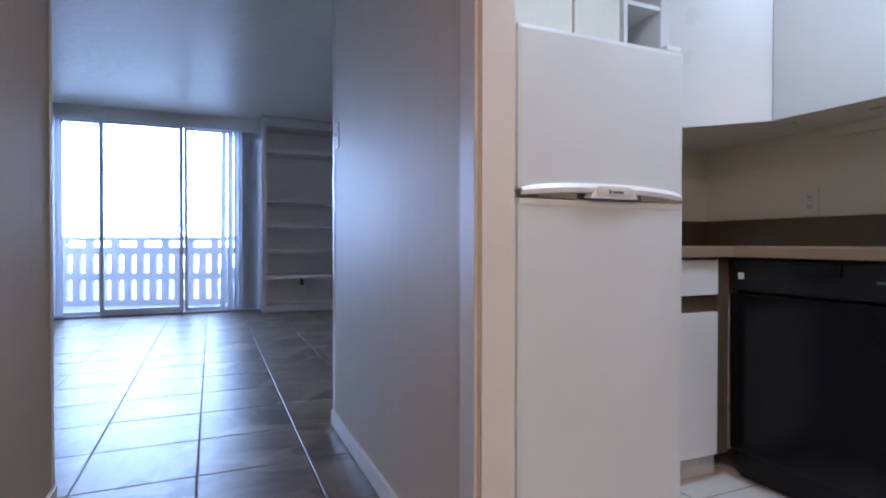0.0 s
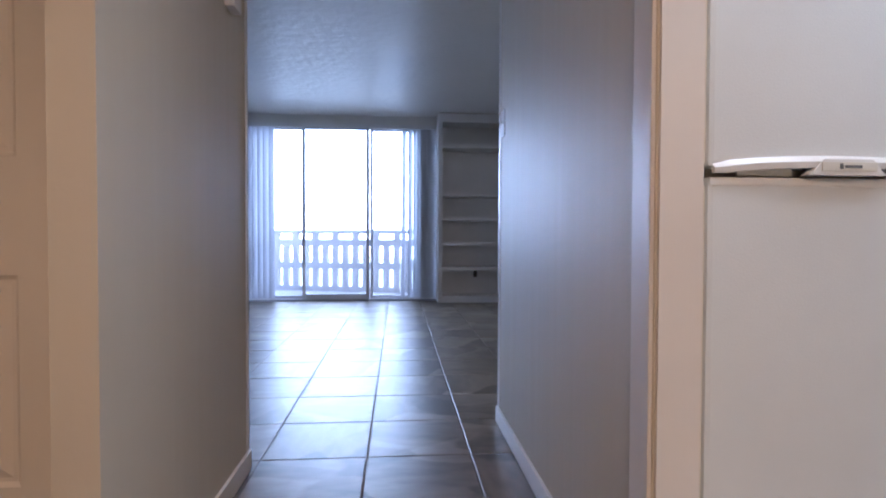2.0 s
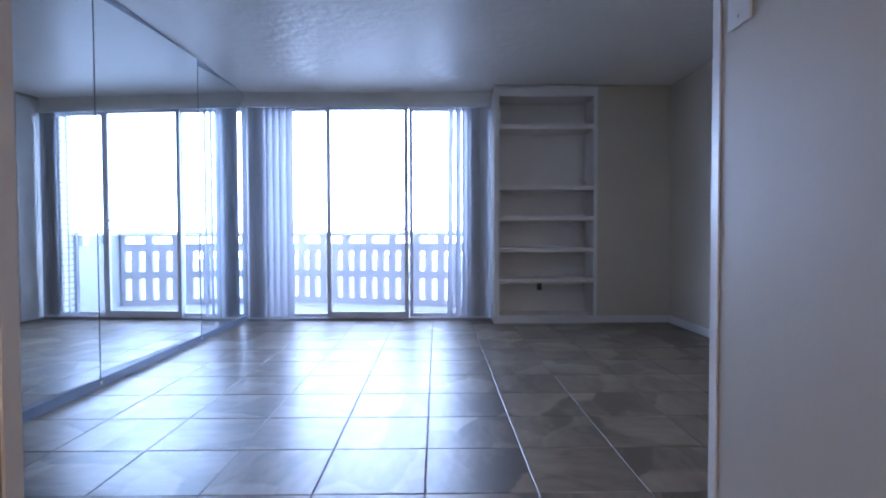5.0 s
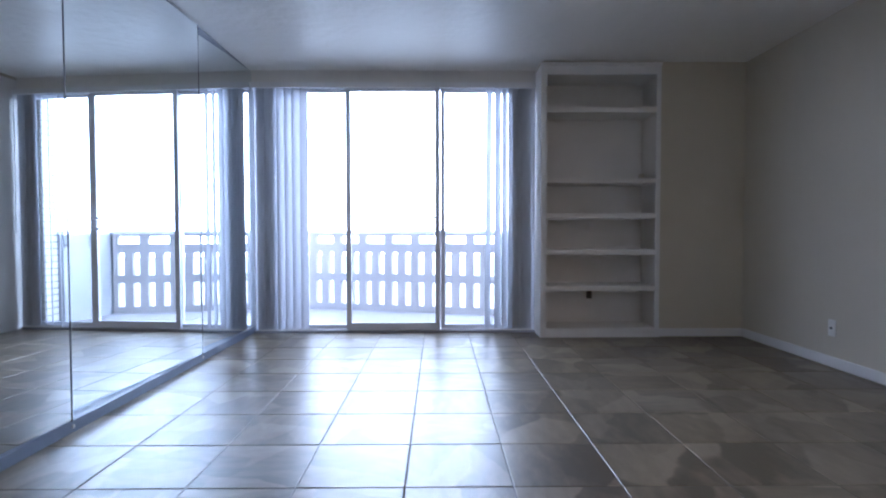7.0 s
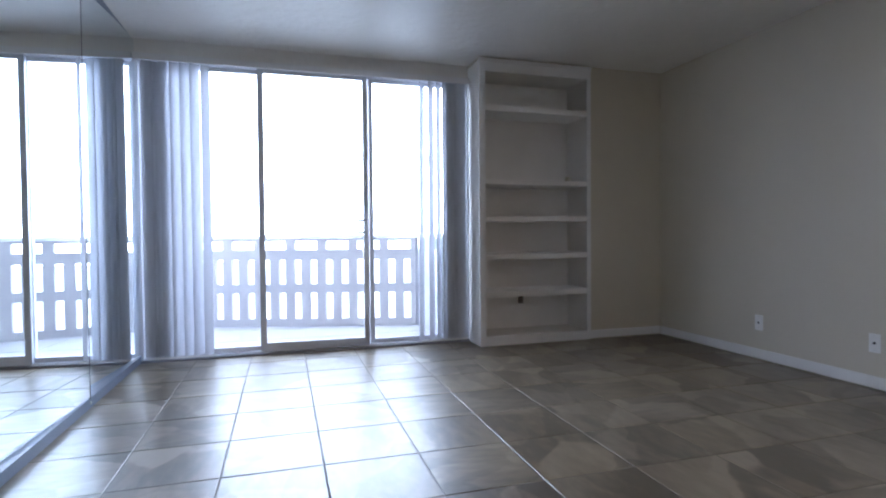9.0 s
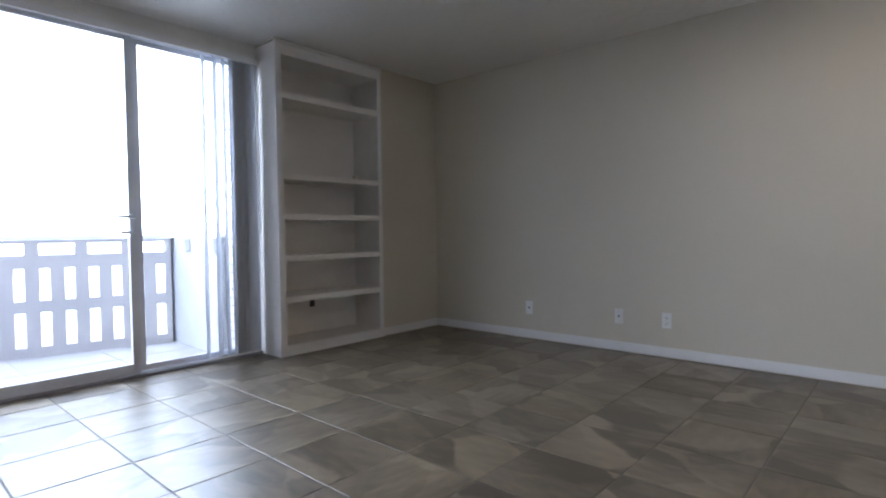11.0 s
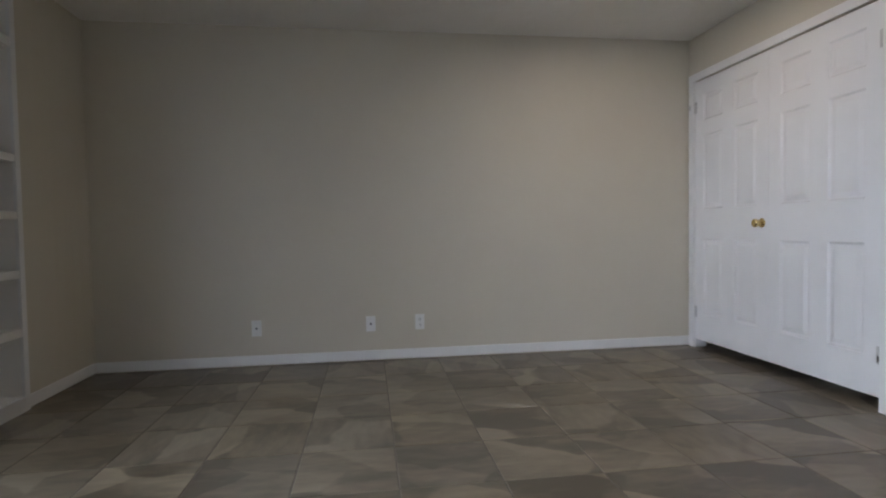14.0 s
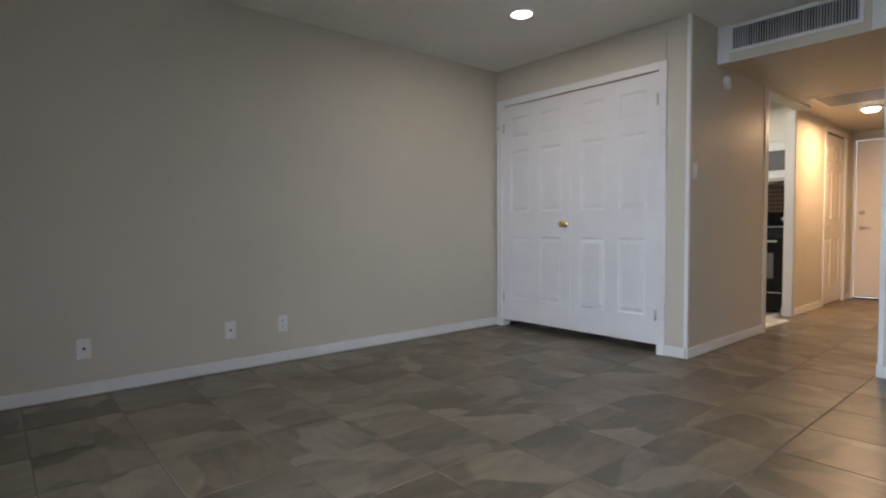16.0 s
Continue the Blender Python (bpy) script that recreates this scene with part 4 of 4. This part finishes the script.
# ---- balcony ----
structure("balcony_slab", boxes((-4.6, 1.6, 7.66, 10.2, -0.25, -0.034)), DECK, "pale concrete balcony floor", "balcony floor")
deck_tile = mesh_of("tile", boxes((-0.298, 0.298, -0.298, 0.298, 0.0, 0.004)), DECK)
deck = bpy.data.objects["balcony_slab"]
for i in range(9):
    for k in range(5):
        o = new("tile", deck_tile)
        o.parent = deck
        o.matrix_basis = pose(-3.60 + i * 0.61, 8.04 + k * 0.61, -0.034)
rail = thing("balcony_railing", "pale painted concrete railing with rectangular openings", "railing", pose(0.95, 8.76, 0, 0, 0, 180 - 15.2))
MOD = 0.342


def rail_block():
    """One precast module: a wide slot over two rows of two narrow slots. x runs along the railing."""
    bm = bmesh.new()
    t0, t1 = -0.045, 0.045
    for z0, z1 in ((-0.034, 0.050), (0.338, 0.432), (0.700, 0.812), (0.902, 0.935)):
        box(bm, 0, MOD, t0, t1, z0, z1)
    e = (MOD / 2 - 0.075) / 2
    for z0, z1 in ((0.050, 0.338), (0.432, 0.700)):
        for x0, x1 in ((0, e), (e + 0.075, MOD / 2 + e), (MOD - e, MOD)):
            box(bm, x0, x1, t0 + 0.002, t1 - 0.002, z0, z1)
    for x0, x1 in ((0, 0.048), (MOD - 0.048, MOD)):
        box(bm, x0, x1, t0 + 0.002, t1 - 0.002, 0.812, 0.902)
    return mesh_of("concrete_block", bm, RAILC)


blk = rail_block()
for i in range(14):
    o = new("concrete_block", blk)
    o.parent = rail
    o.matrix_basis = pose(i * MOD, 0, 0)
part("top_rail", boxes((-0.02, 14 * MOD, -0.06, 0.06, 0.936, 0.970), bevel=0.006), ALU, rail, "grey metal top rail")
low = thing("balcony_side_wall", "pale painted solid balcony side wall", "wall", kind="structure")
part("wall", boxes((0.965, 1.095, 7.83, 8.83, -0.034, 0.935), bevel=0.006), CONC, low)
part("coping", boxes((0.955, 1.105, 7.83, 8.84, 0.936, 0.970), bevel=0.006), ALU, low)


def junction_box(y):
    jb = thing("junction_box", "small grey outdoor electrical box on the balcony side wall", "electrical box", pose(0.9645, y, 0.875), group="boxes on the balcony side wall")
    part("box", boxes((-0.045, 0.0, -0.04, 0.04, -0.055, 0.055), bevel=0.005), ALU, jb)
    part("cover", boxes((-0.052, -0.045, -0.044, 0.044, -0.059, 0.059), bevel=0.003), PLASTIC, jb)


junction_box(8.42)
junction_box(7.88)
pier = structure("wall_pier", boxes((1.03, 1.45, 7.785, 7.825, -0.034, 2.7), (1.03, 1.153, 7.645, 7.785, -0.034, 2.7)), GROUT, "white-painted brick pier beside the patio window", "wall")
brick = mesh_of("brick", boxes((-0.006, 0.004, -0.084, 0.084, -0.028, 0.028), bevel=0.003), BRICKM)
half = mesh_of("brick", boxes((-0.006, 0.004, -0.038, 0.038, -0.028, 0.028), bevel=0.003), BRICKM)
for k in range(38):
    z = k * 0.068 + 0.005
    for y, me in (((7.735, brick),) if k % 2 else ((7.690, half), (7.780, half))):
        o = new("brick", me)
        o.parent = pier
        o.matrix_basis = pose(1.027, y, z)
bm = bmesh.new()
n, R = 48, 900.0
ring = [[bm.verts.new((R * math.cos(math.pi * (0.5 + 1.1 * (i / n - 0.5)) * 1.0), R * math.sin(math.pi * (0.5 + 1.1 * (i / n - 0.5))), z)) for i in range(n + 1)] for z in (-36.0, 900.0)]
for i in range(n):
    bm.faces.new((ring[0][i], ring[0][i + 1], ring[1][i + 1], ring[1][i]))
structure("backdrop", bm, HAZE, "bright white overcast haze beyond the balcony", "sky")
structure("ground", boxes((-4000, 4000, -4000, 4000, -36.5, -36.0)), LAND, "hazy flat land far below the balcony", "ground")

# ---- floor tiles ----


def tile_mesh(name, w, mat):
    """A tile with a softly cushioned edge, its top at z = 0."""
    bm = bmesh.new()
    h = w / 2
    rings = [[bm.verts.new((sx * r, sy * r, z)) for sx, sy in ((-1, -1), (1, -1), (1, 1), (-1, 1))] for r, z in ((h, -0.004), (h - 0.0007, -0.0012), (h - 0.003, 0.0))]
    for p, q in zip(rings, rings[1:]):
        for i in range(4):
            bm.faces.new((p[i], p[(i + 1) % 4], q[(i + 1) % 4], q[i]))
    bm.faces.new(rings[-1])
    return mesh_of(name, bm, mat)


tile = tile_mesh("tile", PITCH - GAP, TILE)


def in_room(x, y):
    if y > 2.3:
        return -1.69 < x < 3.05 and y < 7.55 and not (x > 1.3 and y < 2.55)
    return (-0.2 < x < 1.2 and y > -2.2) or (-1.3 < x < 0 and -2.2 < y < 1.8)


for i in range(-8, 9):
    for k in range(-20, 10):
        x, y = GX + (i + 0.5) * PITCH, GY + (k + 0.5) * PITCH
        if in_room(x, y):
            o = new("tile", tile)
            o.parent = floor
            o.matrix_basis = pose(x, y, random.uniform(-0.0004, 0.0004), random.uniform(-0.06, 0.06), random.uniform(-0.06, 0.06), random.choice((0, 90, 180, 270)))
cut = mesh_of("cut_tile", boxes((-0.022, 0.022, -(PITCH - GAP) / 2, (PITCH - GAP) / 2, -0.004, 0.0)), TILE)
for k in range(-5, 7):
    o = new("cut_tile", cut)
    o.parent = floor
    o.matrix_basis = pose(GX + 6 * PITCH + 0.0245, GY + (k + 0.5) * PITCH, 0)
ktile = tile_mesh("tile", 0.305 - 0.005, KTILE)
for i in range(6):
    for k in range(8):
        o = new("tile", ktile)
        o.parent = floor_k
        o.matrix_basis = pose(1.31 + i * 0.305, -0.46 + k * 0.305, 0)
